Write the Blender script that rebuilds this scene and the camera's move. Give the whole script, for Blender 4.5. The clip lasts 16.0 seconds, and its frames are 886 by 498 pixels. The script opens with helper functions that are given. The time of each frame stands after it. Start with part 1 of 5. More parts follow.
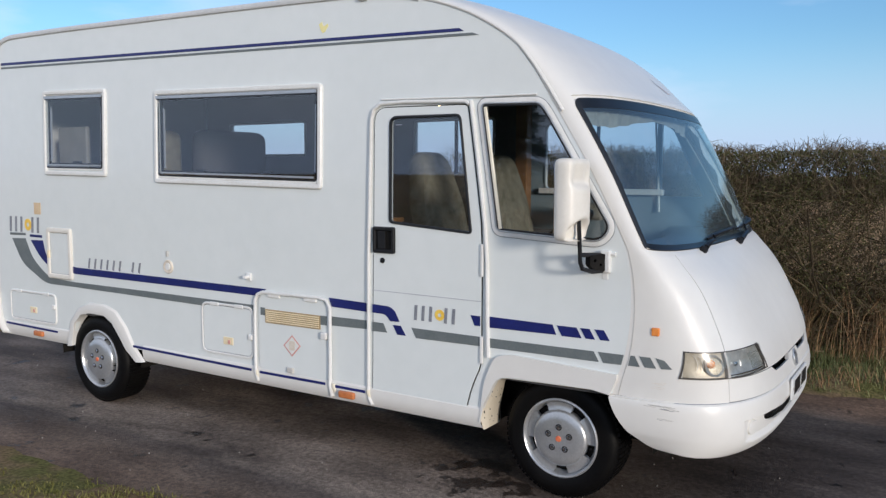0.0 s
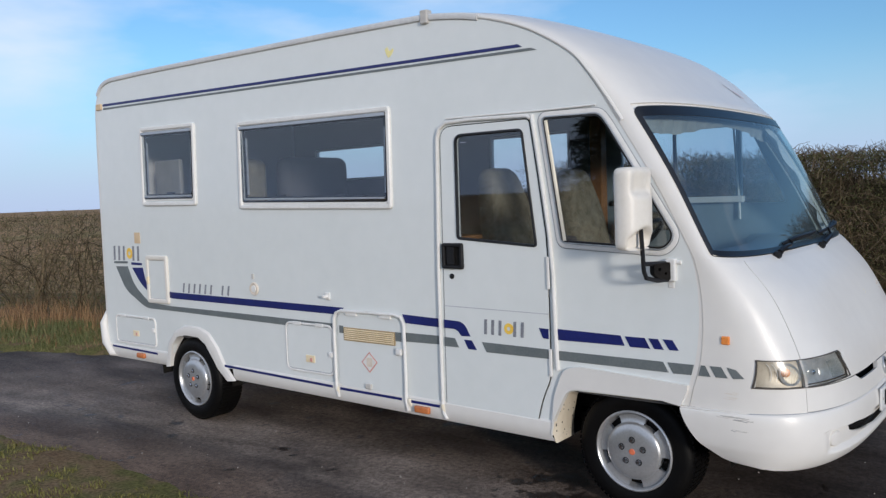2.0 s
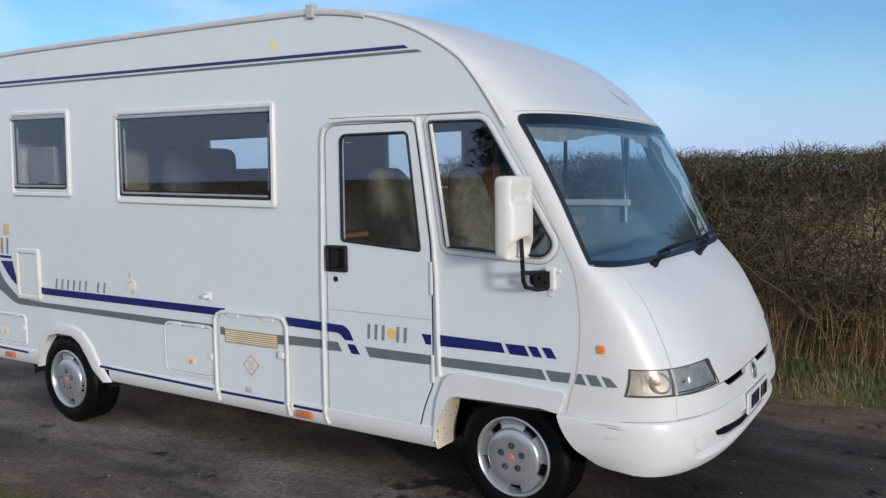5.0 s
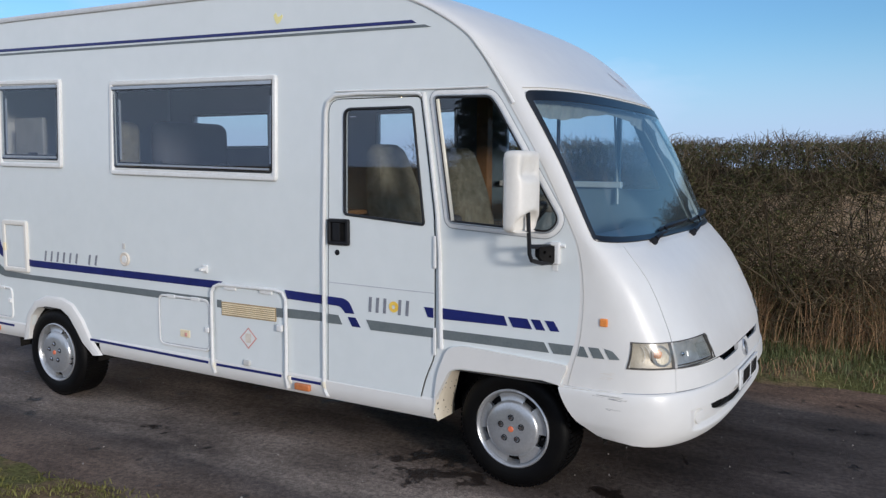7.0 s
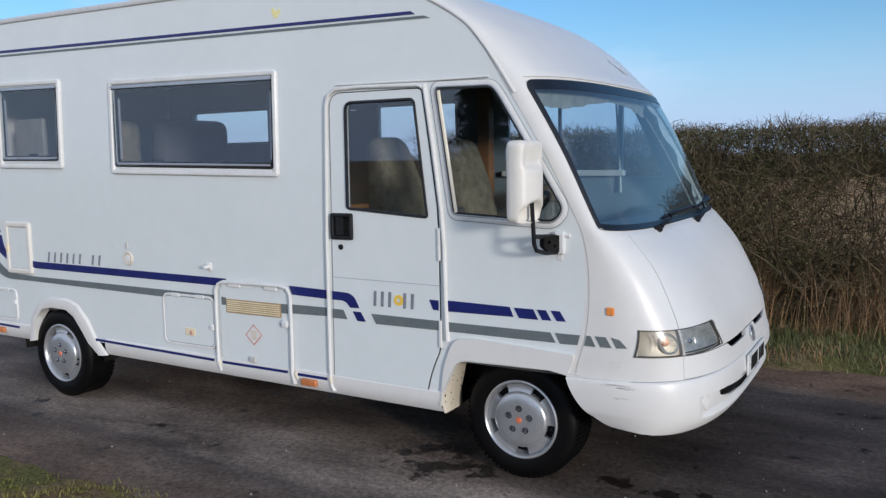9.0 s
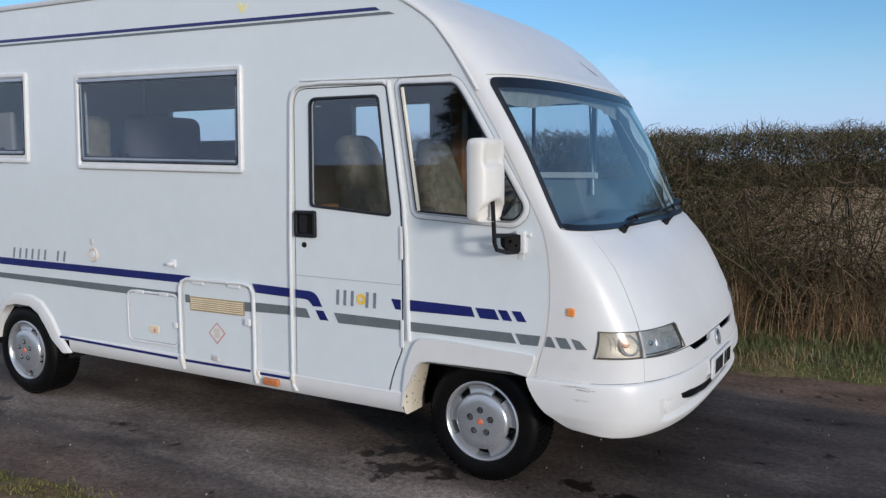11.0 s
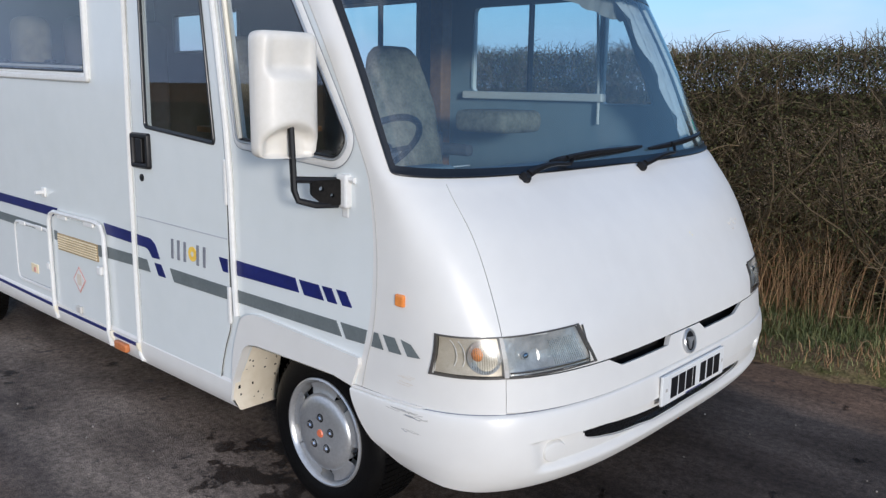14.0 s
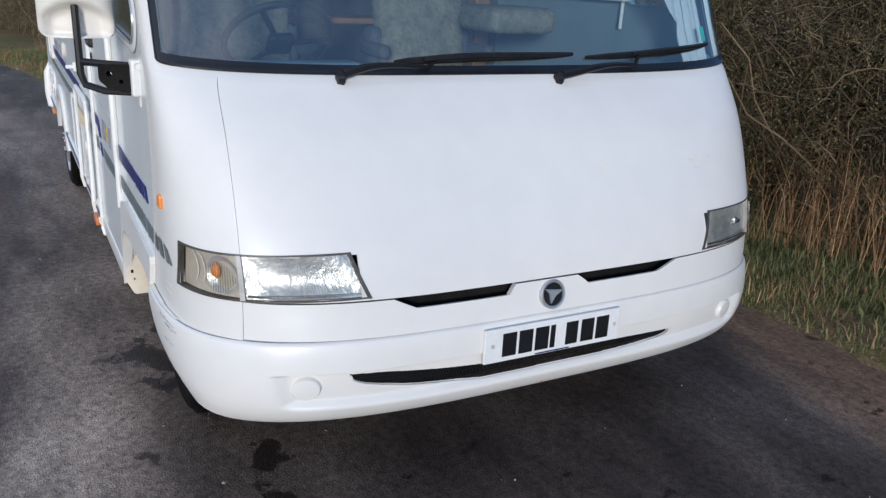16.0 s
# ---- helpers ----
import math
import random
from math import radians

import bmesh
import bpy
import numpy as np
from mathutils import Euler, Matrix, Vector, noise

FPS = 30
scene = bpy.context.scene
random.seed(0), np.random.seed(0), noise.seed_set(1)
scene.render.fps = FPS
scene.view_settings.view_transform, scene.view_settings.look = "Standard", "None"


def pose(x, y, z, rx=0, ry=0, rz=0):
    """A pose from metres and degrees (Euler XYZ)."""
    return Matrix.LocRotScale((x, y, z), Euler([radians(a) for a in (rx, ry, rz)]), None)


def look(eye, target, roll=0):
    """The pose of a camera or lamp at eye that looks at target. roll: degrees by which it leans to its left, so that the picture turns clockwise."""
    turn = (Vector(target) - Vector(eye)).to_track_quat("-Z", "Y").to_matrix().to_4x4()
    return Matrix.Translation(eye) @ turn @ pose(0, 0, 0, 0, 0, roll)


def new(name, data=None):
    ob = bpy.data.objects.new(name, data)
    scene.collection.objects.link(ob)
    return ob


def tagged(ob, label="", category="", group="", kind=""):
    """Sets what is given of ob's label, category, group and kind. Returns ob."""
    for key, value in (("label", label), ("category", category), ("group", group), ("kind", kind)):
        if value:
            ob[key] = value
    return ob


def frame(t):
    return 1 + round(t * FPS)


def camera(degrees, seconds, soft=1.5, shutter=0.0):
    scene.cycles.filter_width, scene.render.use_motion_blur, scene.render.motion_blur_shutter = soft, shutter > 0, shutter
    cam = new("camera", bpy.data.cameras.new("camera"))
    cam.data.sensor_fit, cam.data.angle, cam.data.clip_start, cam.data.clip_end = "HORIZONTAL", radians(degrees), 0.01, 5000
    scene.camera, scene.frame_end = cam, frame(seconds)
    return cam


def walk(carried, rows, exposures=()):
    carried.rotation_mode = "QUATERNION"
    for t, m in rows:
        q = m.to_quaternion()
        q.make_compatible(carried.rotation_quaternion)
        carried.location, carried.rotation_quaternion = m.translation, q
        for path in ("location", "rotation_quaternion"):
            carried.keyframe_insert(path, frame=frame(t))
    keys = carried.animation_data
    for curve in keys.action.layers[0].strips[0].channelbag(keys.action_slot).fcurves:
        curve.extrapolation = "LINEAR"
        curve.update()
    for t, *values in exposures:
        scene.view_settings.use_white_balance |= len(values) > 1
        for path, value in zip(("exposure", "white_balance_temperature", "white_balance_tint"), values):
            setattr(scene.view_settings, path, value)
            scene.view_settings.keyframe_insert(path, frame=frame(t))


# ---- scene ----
cam = camera(57.4, 16.0, 1.35)
PATH = [
    (0, (1.671, -3.739, 1.714), (0.62, -2.048, 1.529), 0.2),
    (0.5, (1.71, -3.742, 1.687), (0.493, -2.164, 1.52), 0.3),
    (1, (1.774, -3.713, 1.684), (0.494, -2.184, 1.524), 0.1),
    (1.5, (1.805, -3.683, 1.687), (0.533, -2.147, 1.536), -0.6),
    (2, (1.857, -3.681, 1.692), (0.602, -2.13, 1.559), -2.2),
    (2.5, (1.895, -3.669, 1.647), (0.771, -2.025, 1.46), -2.6),
    (3, (1.861, -3.547, 1.646), (1.003, -1.763, 1.363), 0.3),
    (3.5, (1.801, -3.42, 1.674), (1.034, -1.598, 1.371), 2.3),
    (4, (1.889, -3.371, 1.713), (0.948, -1.628, 1.435), 1.2),
    (4.5, (1.924, -3.401, 1.727), (0.858, -1.721, 1.529), -0.0),
    (4.7, (1.928, -3.454, 1.79), (0.848, -1.781, 1.611), -0.8),
    (7, (1.792, -3.679, 1.712), (0.788, -1.962, 1.509), 0.3),
    (7.5, (1.799, -3.679, 1.711), (0.785, -1.97, 1.486), -0.9),
    (8, (1.796, -3.67, 1.71), (0.786, -1.958, 1.487), -1.1),
    (10.5, (1.754, -3.664, 1.697), (0.756, -1.945, 1.48), -0.5),
    (11, (1.884, -3.555, 1.669), (0.893, -1.83, 1.46), -0.2),
    (11.5, (2.012, -3.357, 1.677), (0.96, -1.67, 1.463), 2.1),
    (12, (2.058, -3.051, 1.636), (0.939, -1.415, 1.376), 3.2),
    (12.5, (2.138, -2.701, 1.622), (1.055, -1.05, 1.307), 1.9),
    (13, (2.26, -2.37, 1.64), (1.087, -0.791, 1.279), 0.9),
    (13.5, (2.223, -2.03, 1.623), (0.981, -0.516, 1.217), 1.9),
    (14, (2.27, -1.724, 1.63), (0.954, -0.27, 1.236), 1.0),
    (14.5, (2.314, -1.393, 1.629), (0.933, -0.02, 1.173), 1.9),
    (15, (2.387, -1.021, 1.613), (1.008, 0.307, 1.036), 4.1),
    (15.5, (2.614, -0.688, 1.607), (1.129, 0.493, 0.976), 4.6),
    (16, (2.899, -0.363, 1.627), (1.238, 0.552, 0.99), 3.0),
]
STOPS = 0.47
walk(cam, [(t, look(eye, target, roll)) for t, eye, target, roll in PATH],
     exposures=[(0, STOPS - .08, 5750, 10), (.5, STOPS - .22, 5650, 10), (2.4, STOPS - .25, 5650, 10), (3.5, STOPS, 5950, 10), (4.5, STOPS - .2, 5600, 10),
                (7, STOPS - .2, 5500, 10), (11, STOPS - .2, 5500, 10), (13, STOPS - .1, 5500, 10), (16, STOPS - .06, 5350, 10)])

# ---- light ----
SUN_AZ, SUN_EL = 331.0, 8.5      # degrees: where the light comes from, anticlockwise from +x, and its height
world = bpy.data.worlds.new("sky")
scene.world = world
world.use_nodes = True
wn, wl = world.node_tree.nodes, world.node_tree.links
wn.clear()
sky = wn.new("ShaderNodeTexSky")
sky.sky_type, sky.sun_disc = "NISHITA", False
sky.sun_elevation, sky.sun_rotation = radians(SUN_EL), radians(90.0 - SUN_AZ)
sky.air_density, sky.dust_density, sky.ozone_density = 1.0, 0.15, 3.0
coord = wn.new("ShaderNodeTexCoord")
stretch = wn.new("ShaderNodeMapping")
stretch.inputs["Scale"].default_value = (1.0, 1.0, 3.2)
wl.new(coord.outputs["Generated"], stretch.inputs["Vector"])
puffs = wn.new("ShaderNodeTexNoise")
puffs.inputs["Scale"].default_value, puffs.inputs["Detail"].default_value = 2.6, 6.0
wl.new(stretch.outputs["Vector"], puffs.inputs["Vector"])
ramp = wn.new("ShaderNodeValToRGB")
ramp.color_ramp.elements[0].position, ramp.color_ramp.elements[1].position = 0.44, 0.72
ramp.color_ramp.elements[1].color = (0.8, 0.8, 0.8, 1)
# the cloud thickens away from the hedge side of the sky
side = wn.new("ShaderNodeVectorMath")
side.operation = "DOT_PRODUCT"
side.inputs[1].default_value = (.55, .83, -.4)
wl.new(coord.outputs["Generated"], side.inputs[0])
lean = wn.new("ShaderNodeMath")
lean.operation = "MULTIPLY_ADD"
lean.inputs[1].default_value = -0.21
wl.new(side.outputs["Value"], lean.inputs[0])
wl.new(puffs.outputs["Fac"], lean.inputs[2])
wl.new(lean.outputs[0], ramp.inputs["Fac"])
cloud = wn.new("ShaderNodeMixRGB")
cloud.inputs["Color2"].default_value = (5.4, 5.25, 5.3, 1)
wl.new(ramp.outputs["Color"], cloud.inputs["Fac"])
wl.new(sky.outputs["Color"], cloud.inputs["Color1"])
# pale haze towards the horizon
split = wn.new("ShaderNodeSeparateXYZ")
wl.new(coord.outputs["Generated"], split.inputs[0])
low = wn.new("ShaderNodeMapRange")
low.inputs["From Min"].default_value, low.inputs["From Max"].default_value = 0.0, 0.17
low.inputs["To Min"].default_value, low.inputs["To Max"].default_value = 0.85, 0.0
low.interpolation_type = "SMOOTHSTEP"
wl.new(split.outputs["Z"], low.inputs["Value"])
haze = wn.new("ShaderNodeMixRGB")
haze.inputs["Color2"].default_value = (2.85, 3.4, 4.6, 1)
wl.new(low.outputs["Result"], haze.inputs["Fac"])
wl.new(cloud.outputs["Color"], haze.inputs["Color1"])
back = wn.new("ShaderNodeBackground")
back.inputs["Strength"].default_value = 0.145
wl.new(haze.outputs["Color"], back.inputs["Color"])
wout = wn.new("ShaderNodeOutputWorld")
wl.new(back.outputs["Background"], wout.inputs["Surface"])
sun_data = bpy.data.lights.new("sun", "SUN")
sun_data.energy, sun_data.angle, sun_data.color = 2.05, radians(7), (1.0, 0.84, 0.66)
sun = new("sun", sun_data)
sun.matrix_world = look(50 * Vector((math.cos(radians(SUN_AZ)) * math.cos(radians(SUN_EL)),
                                     math.sin(radians(SUN_AZ)) * math.cos(radians(SUN_EL)), math.sin(radians(SUN_EL)))), (0, 0, 0))

# ---- materials ----
def material(name, low, high, rough=0.5, metal=0.0, scale=8.0, fine=90.0, bump=0.0, coat=0.0, island=0.0, spread=0.0, shine=0.5):
    """A surface between two colours, mottled at two scales. island: colour varied piece by piece."""
    m = bpy.data.materials.new(name)
    m.use_nodes = True
    n, l = m.node_tree.nodes, m.node_tree.links
    b = n["Principled BSDF"]
    tc = n.new("ShaderNodeTexCoord")
    big, small = n.new("ShaderNodeTexNoise"), n.new("ShaderNodeTexNoise")
    for t, s in ((big, scale), (small, fine)):
        t.inputs["Scale"].default_value, t.inputs["Detail"].default_value = s, 5.0
        l.new(tc.outputs["Object"], t.inputs["Vector"])
    mix = n.new("ShaderNodeMath")
    mix.operation = "MULTIPLY_ADD"
    mix.inputs[1].default_value = 0.45
    l.new(small.outputs["Fac"], mix.inputs[0])
    half = n.new("ShaderNodeMath")
    half.operation = "MULTIPLY"
    half.inputs[1].default_value = 0.55
    l.new(big.outputs["Fac"], half.inputs[0])
    l.new(half.outputs[0], mix.inputs[2])
    value = mix.outputs[0]
    if island:
        geo = n.new("ShaderNodeNewGeometry")
        blend = n.new("ShaderNodeMix")
        blend.inputs["Factor"].default_value = island
        l.new(value, blend.inputs["A"])
        l.new(geo.outputs["Random Per Island"], blend.inputs["B"])
        value = blend.outputs["Result"]
    r = n.new("ShaderNodeValToRGB")
    r.color_ramp.elements[0].position, r.color_ramp.elements[1].position = (0.33, 0.68) if not island else (0.1, 0.9)
    r.color_ramp.elements[0].color, r.color_ramp.elements[1].color = (*low, 1), (*high, 1)
    l.new(value, r.inputs["Fac"])
    l.new(r.outputs["Color"], b.inputs["Base Color"])
    b.inputs["Metallic"].default_value = metal
    b.inputs["Roughness"].default_value = rough
    b.inputs["Specular IOR Level"].default_value = shine
    if spread:
        rr_ = n.new("ShaderNodeMapRange")
        rr_.inputs["To Min"].default_value, rr_.inputs["To Max"].default_value = rough - spread, rough + spread
        l.new(big.outputs["Fac"], rr_.inputs["Value"])
        l.new(rr_.outputs["Result"], b.inputs["Roughness"])
    if coat:
        b.inputs["Coat Weight"].default_value, b.inputs["Coat Roughness"].default_value = coat, 0.06
    if bump:
        bp = n.new("ShaderNodeBump")
        bp.inputs["Strength"].default_value, bp.inputs["Distance"].default_value = bump, 0.01
        l.new(small.outputs["Fac"], bp.inputs["Height"])
        l.new(bp.outputs["Normal"], b.inputs["Normal"])
    return m


def glass_material(name, tint, face_on=.04, film=0.0, blur=.02):
    """A thin pane: clear with a tint, and mirror-like, more so at a glancing angle (Schlick); film: a pale blue veil
    imitating reflected sky.
    """
    m = bpy.data.materials.new(name)
    m.use_nodes = True
    n, l = m.node_tree.nodes, m.node_tree.links
    n.clear()
    clear, shine, lw, mix, out = (n.new("ShaderNode" + k) for k in ("BsdfTransparent", "BsdfGlossy", "LayerWeight", "MixShader", "OutputMaterial"))
    power, scaled = n.new("ShaderNodeMath"), n.new("ShaderNodeMath")
    power.operation, scaled.operation = "POWER", "MULTIPLY_ADD"
    lw.inputs["Blend"].default_value, power.inputs[1].default_value = .5, 5.0
    scaled.inputs[1].default_value, scaled.inputs[2].default_value = 1 - face_on, face_on
    l.new(lw.outputs["Facing"], power.inputs[0])
    l.new(power.outputs[0], scaled.inputs[0])
    clear.inputs["Color"].default_value = (*tint, 1)
    shine.inputs["Roughness"].default_value = blur
    l.new(scaled.outputs[0], mix.inputs[0])
    l.new(clear.outputs[0], mix.inputs[1])
    l.new(shine.outputs[0], mix.inputs[2])
    if film:
        # diffuse blue mixed in as the haze of sky on the glass
        pale_veil, veil, cloudy = n.new("ShaderNodeBsdfDiffuse"), n.new("ShaderNodeMixShader"), n.new("ShaderNodeTexNoise")
        pale_veil.inputs["Color"].default_value = (.62, .74, .78, 1)
        cloudy.inputs["Scale"].default_value, cloudy.inputs["Detail"].default_value = 3.0, 5.0
        some = n.new("ShaderNodeMapRange")
        some.inputs["To Min"].default_value, some.inputs["To Max"].default_value = film * .5, film * 1.5
        l.new(cloudy.outputs["Fac"], some.inputs["Value"])
        l.new(some.outputs["Result"], veil.inputs[0])
        l.new(mix.outputs[0], veil.inputs[1])
        l.new(pale_veil.outputs[0], veil.inputs[2])
        l.new(veil.outputs[0], out.inputs["Surface"])
    else:
        l.new(mix.outputs[0], out.inputs["Surface"])
    return m


PANEL = material("white_panel", (.715, .745, .73), (.765, .79, .775), .26, scale=1.1, fine=9, coat=.3, spread=.03)
GRP = material("cream_white_moulding", (.71, .69, .65), (.765, .745, .70), .36, scale=1.1, fine=9, coat=.15, spread=.04)
TRIM = material("white_plastic_trim", (.70, .69, .66), (.82, .81, .78), .42, scale=6, fine=60)
OLDTRIM = material("yellowed_plastic", (.76, .63, .40), (.87, .76, .53), .5, scale=9, fine=70)
ROOFTRIM = material("grey_beige_roof_edge", (.42, .40, .37), (.58, .56, .52), .45, scale=3, fine=40)
NAVY = material("navy_blue_vinyl", (.008, .012, .10), (.015, .022, .16), .35, scale=10, fine=90)
GREY = material("slate_grey_vinyl", (.12, .14, .145), (.17, .19, .19), .4, scale=10, fine=90)
LETTER = material("faded_grey_lettering", (.17, .175, .20), (.29, .30, .33), .45, scale=12, fine=90)
YELLOW = material("yellow_vinyl", (.80, .48, .05), (.95, .68, .12), .45, scale=14, fine=90)
PALEY = material("pale_yellow_vinyl", (.85, .75, .25), (.92, .85, .45), .5, scale=14, fine=90)
TAN = material("tan_sticker", (.60, .44, .26), (.72, .56, .36), .6, scale=14, fine=90)
RED = material("faded_red_sticker", (.58, .26, .22), (.68, .38, .33), .5, scale=14, fine=90)
BLACK = material("black_plastic", (.007, .007, .008), (.017, .017, .019), .42, scale=12, fine=120, shine=.28)
DARK = material("dark_underside", (.006, .006, .006), (.02, .018, .016), .85, scale=5, fine=60, shine=.1)
RUBBER = material("tyre_rubber", (.002, .002, .0025), (.006, .0055, .005), .5, scale=7, fine=140, bump=.2, shine=.12)
SEAL = material("black_rubber_seal", (.008, .009, .011), (.016, .017, .020), .28, scale=10, fine=90)
SILVER = material("silver_wheel_paint", (.42, .43, .44), (.56, .57, .58), .30, metal=.65, scale=7, fine=90, spread=.08)
CHROME = material("chrome", (.55, .55, .56), (.75, .75, .76), .12, metal=1.0, scale=7, fine=90)
REFLECT = material("lamp_reflector", (.36, .36, .345), (.68, .67, .635), .32, metal=.5, scale=14, fine=38, bump=.4)
CREAM = material("warm_cream_moulding", (.66, .58, .44), (.78, .71, .58), .5, scale=7, fine=26)
GASKET = material("grey_lamp_surround", (.035, .032, .028), (.10, .09, .08), .45, scale=14, fine=60)
LAMPGREY = material("dull_grey_lamp_bowl", (.46, .405, .32), (.60, .54, .44), .4, metal=.2, scale=14, fine=60)
# aged cream darkened to paint the shade between the vent's slats
VENTBACK = material("shaded_vent_backing", (.34, .25, .13), (.46, .35, .20), .6, scale=9, fine=70)
MIRRORC = material("cream_mirror_plastic", (.73, .69, .61), (.79, .75, .68), .4, scale=4, fine=50)
ALLOY = material("dull_aluminium", (.42, .44, .46), (.55, .57, .59), .35, metal=.7, scale=6, fine=60)
EDGETRIM = material("pale_grey_edge_trim", (.56, .56, .56), (.68, .68, .67), .4, scale=3, fine=40)
OLDTRIM2 = material("cream_yellowed_plastic", (.72, .66, .52), (.80, .75, .63), .5, scale=9, fine=70)
TAILRED = material("red_lamp_lens", (.34, .02, .02), (.48, .05, .05), .25, scale=20, fine=90)
PINK = material("faded_pink_vinyl", (.62, .48, .46), (.70, .58, .56), .5, scale=14, fine=90)
OLDBAR = material("faded_blue_grey_vinyl", (.38, .39, .43), (.50, .51, .54), .5, scale=14, fine=90)
LIT = material("warm_bulb", (.9, .7, .4), (.95, .8, .5), .4)
LIT.node_tree.nodes["Principled BSDF"].inputs["Emission Color"].default_value = (1.0, .66, .30, 1)
LIT.node_tree.nodes["Principled BSDF"].inputs["Emission Strength"].default_value = 12.0
RUST = material("rust_stain", (.10, .035, .015), (.20, .08, .03), .9, scale=30, fine=120)
TAN2 = material("aged_cream_plastic", (.62, .54, .44), (.74, .67, .57), .5, scale=9, fine=70)
ORANGE = material("orange_lens", (.72, .22, .04), (.88, .34, .08), .25, scale=30, fine=150, bump=.2)
ORANGE2 = material("faded_orange_marker", (.42, .13, .04), (.62, .22, .07), .35, scale=30, fine=150)
REDCAP = material("orange_red_cap", (.62, .14, .06), (.75, .22, .10), .45, scale=30, fine=150)
LINING = material("interior_lining", (.11, .108, .105), (.18, .175, .168), .8, scale=4, fine=60)
CARPET = material("grey_carpet", (.05, .05, .055), (.09, .09, .09), .95, scale=4, fine=150)
FABRIC = material("cream_patterned_fabric", (.12, .11, .075), (.29, .265, .20), .9, scale=16, fine=60, bump=.2)
DARKFAB = material("dark_seat_fabric", (.06, .06, .07), (.12, .12, .13), .92, scale=16, fine=90)
WOOD = material("brown_wood_veneer", (.16, .08, .035), (.30, .16, .07), .4, scale=5, fine=30)
DASH = material("blue_grey_dash", (.20, .26, .29), (.27, .33, .36), .6, scale=6, fine=120)
# next: pale tone of sky reflected at the windscreen's far edge
SKYSHEEN = material("pale_sky_sheen", (.50, .51, .52), (.64, .65, .66), .9, scale=12, fine=50)
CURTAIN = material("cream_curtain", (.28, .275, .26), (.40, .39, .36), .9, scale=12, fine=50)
TINTED = glass_material("tinted_acrylic", (.80, .83, .85), .08)
SCREEN = glass_material("windscreen_glass", (.62, .79, .86), .21, .03)
LENS = glass_material("lamp_glass", (.90, .91, .90), .07, 0.0, .22)
FARPANE = glass_material("clear_pane", (.98, .98, .98), .03)
PLATE = material("white_plate", (.72, .72, .70), (.82, .82, .80), .3, scale=20, fine=120)
GREENST = material("green_sticker", (.05, .5, .35), (.10, .62, .45), .5, scale=20, fine=120)


# ---- mesh helpers ----
def part(name, data, mat, parent=None, label="", smooth=False):
    """Links a bmesh, or a pair of vertices and faces, as one mesh object under parent."""
    me = bpy.data.meshes.new(name)
    if isinstance(data, tuple):
        me.from_pydata([tuple(v) for v in data[0]], [], data[1])
        bm = bmesh.new()
        bm.from_mesh(me)
        bmesh.ops.recalc_face_normals(bm, faces=bm.faces)
        bm.to_mesh(me)
        bm.free()
    else:
        bmesh.ops.recalc_face_normals(data, faces=data.faces)
        data.to_mesh(me)
        data.free()
    if smooth:
        me.polygons.foreach_set("use_smooth", [True] * len(me.polygons))
        if smooth != "all":
            me.set_sharp_from_angle(angle=radians(38))
    for m in (mat if isinstance(mat, (list, tuple)) else (mat,)):
        me.materials.append(m)
    ob = new(name, me)
    ob.parent = parent
    if label:
        tagged(ob, label)
    return ob


def circle(x, z, r, n):
    return [(x + r * math.cos(2 * math.pi * i / n), z + r * math.sin(2 * math.pi * i / n)) for i in range(n)]


def rounded(pts, r, seg=5):
    """A closed outline with its corners rounded; r one radius or one a corner."""
    out, n = [], len(pts)
    for i, p in enumerate(pts):
        p, a, b = (Vector((*q, 0)) for q in (p, pts[i - 1], pts[(i + 1) % n]))
        k = r[i] if isinstance(r, (list, tuple)) else r
        da, db = (a - p), (b - p)
        k = min(k, da.length * .49, db.length * .49)
        if k < 1e-4:
            out.append((p.x, p.y))
            continue
        s, e = p + da.normalized() * k, p + db.normalized() * k
        for j in range(seg + 1):
            t = j / seg
            q = s * (1 - t) ** 2 + p * 2 * t * (1 - t) + e * t * t
            out.append((q.x, q.y))
    return out


def rect(x0, z0, x1, z1, r=0.0):
    return rounded([(x0, z0), (x1, z0), (x1, z1), (x0, z1)], r) if r else [(x0, z0), (x1, z0), (x1, z1), (x0, z1)]


def plate(outline, y0, y1, holes=()):
    """A sheet in the xz plane between y0 and y1, with holes through it."""
    bm = bmesh.new()
    loops, edges = [], []
    for lp in (outline, *holes):
        vs = [bm.verts.new((x, y0, z)) for x, z in lp]
        loops.append(vs)
        edges += [bm.edges.new((vs[i - 1], vs[i])) for i in range(len(vs))]
    bmesh.ops.triangle_fill(bm, edges=edges, use_beauty=True)
    back = {}
    for f in list(bm.faces):
        vs = []
        for v in f.verts:
            if v not in back:
                back[v] = bm.verts.new((v.co.x, y1, v.co.z))
            vs.append(back[v])
        bm.faces.new(vs[::-1])
    for vs in loops:
        for i in range(len(vs)):
            if vs[i] in back and vs[i - 1] in back:
                bm.faces.new((vs[i - 1], vs[i], back[vs[i]], back[vs[i - 1]]))
    return bm


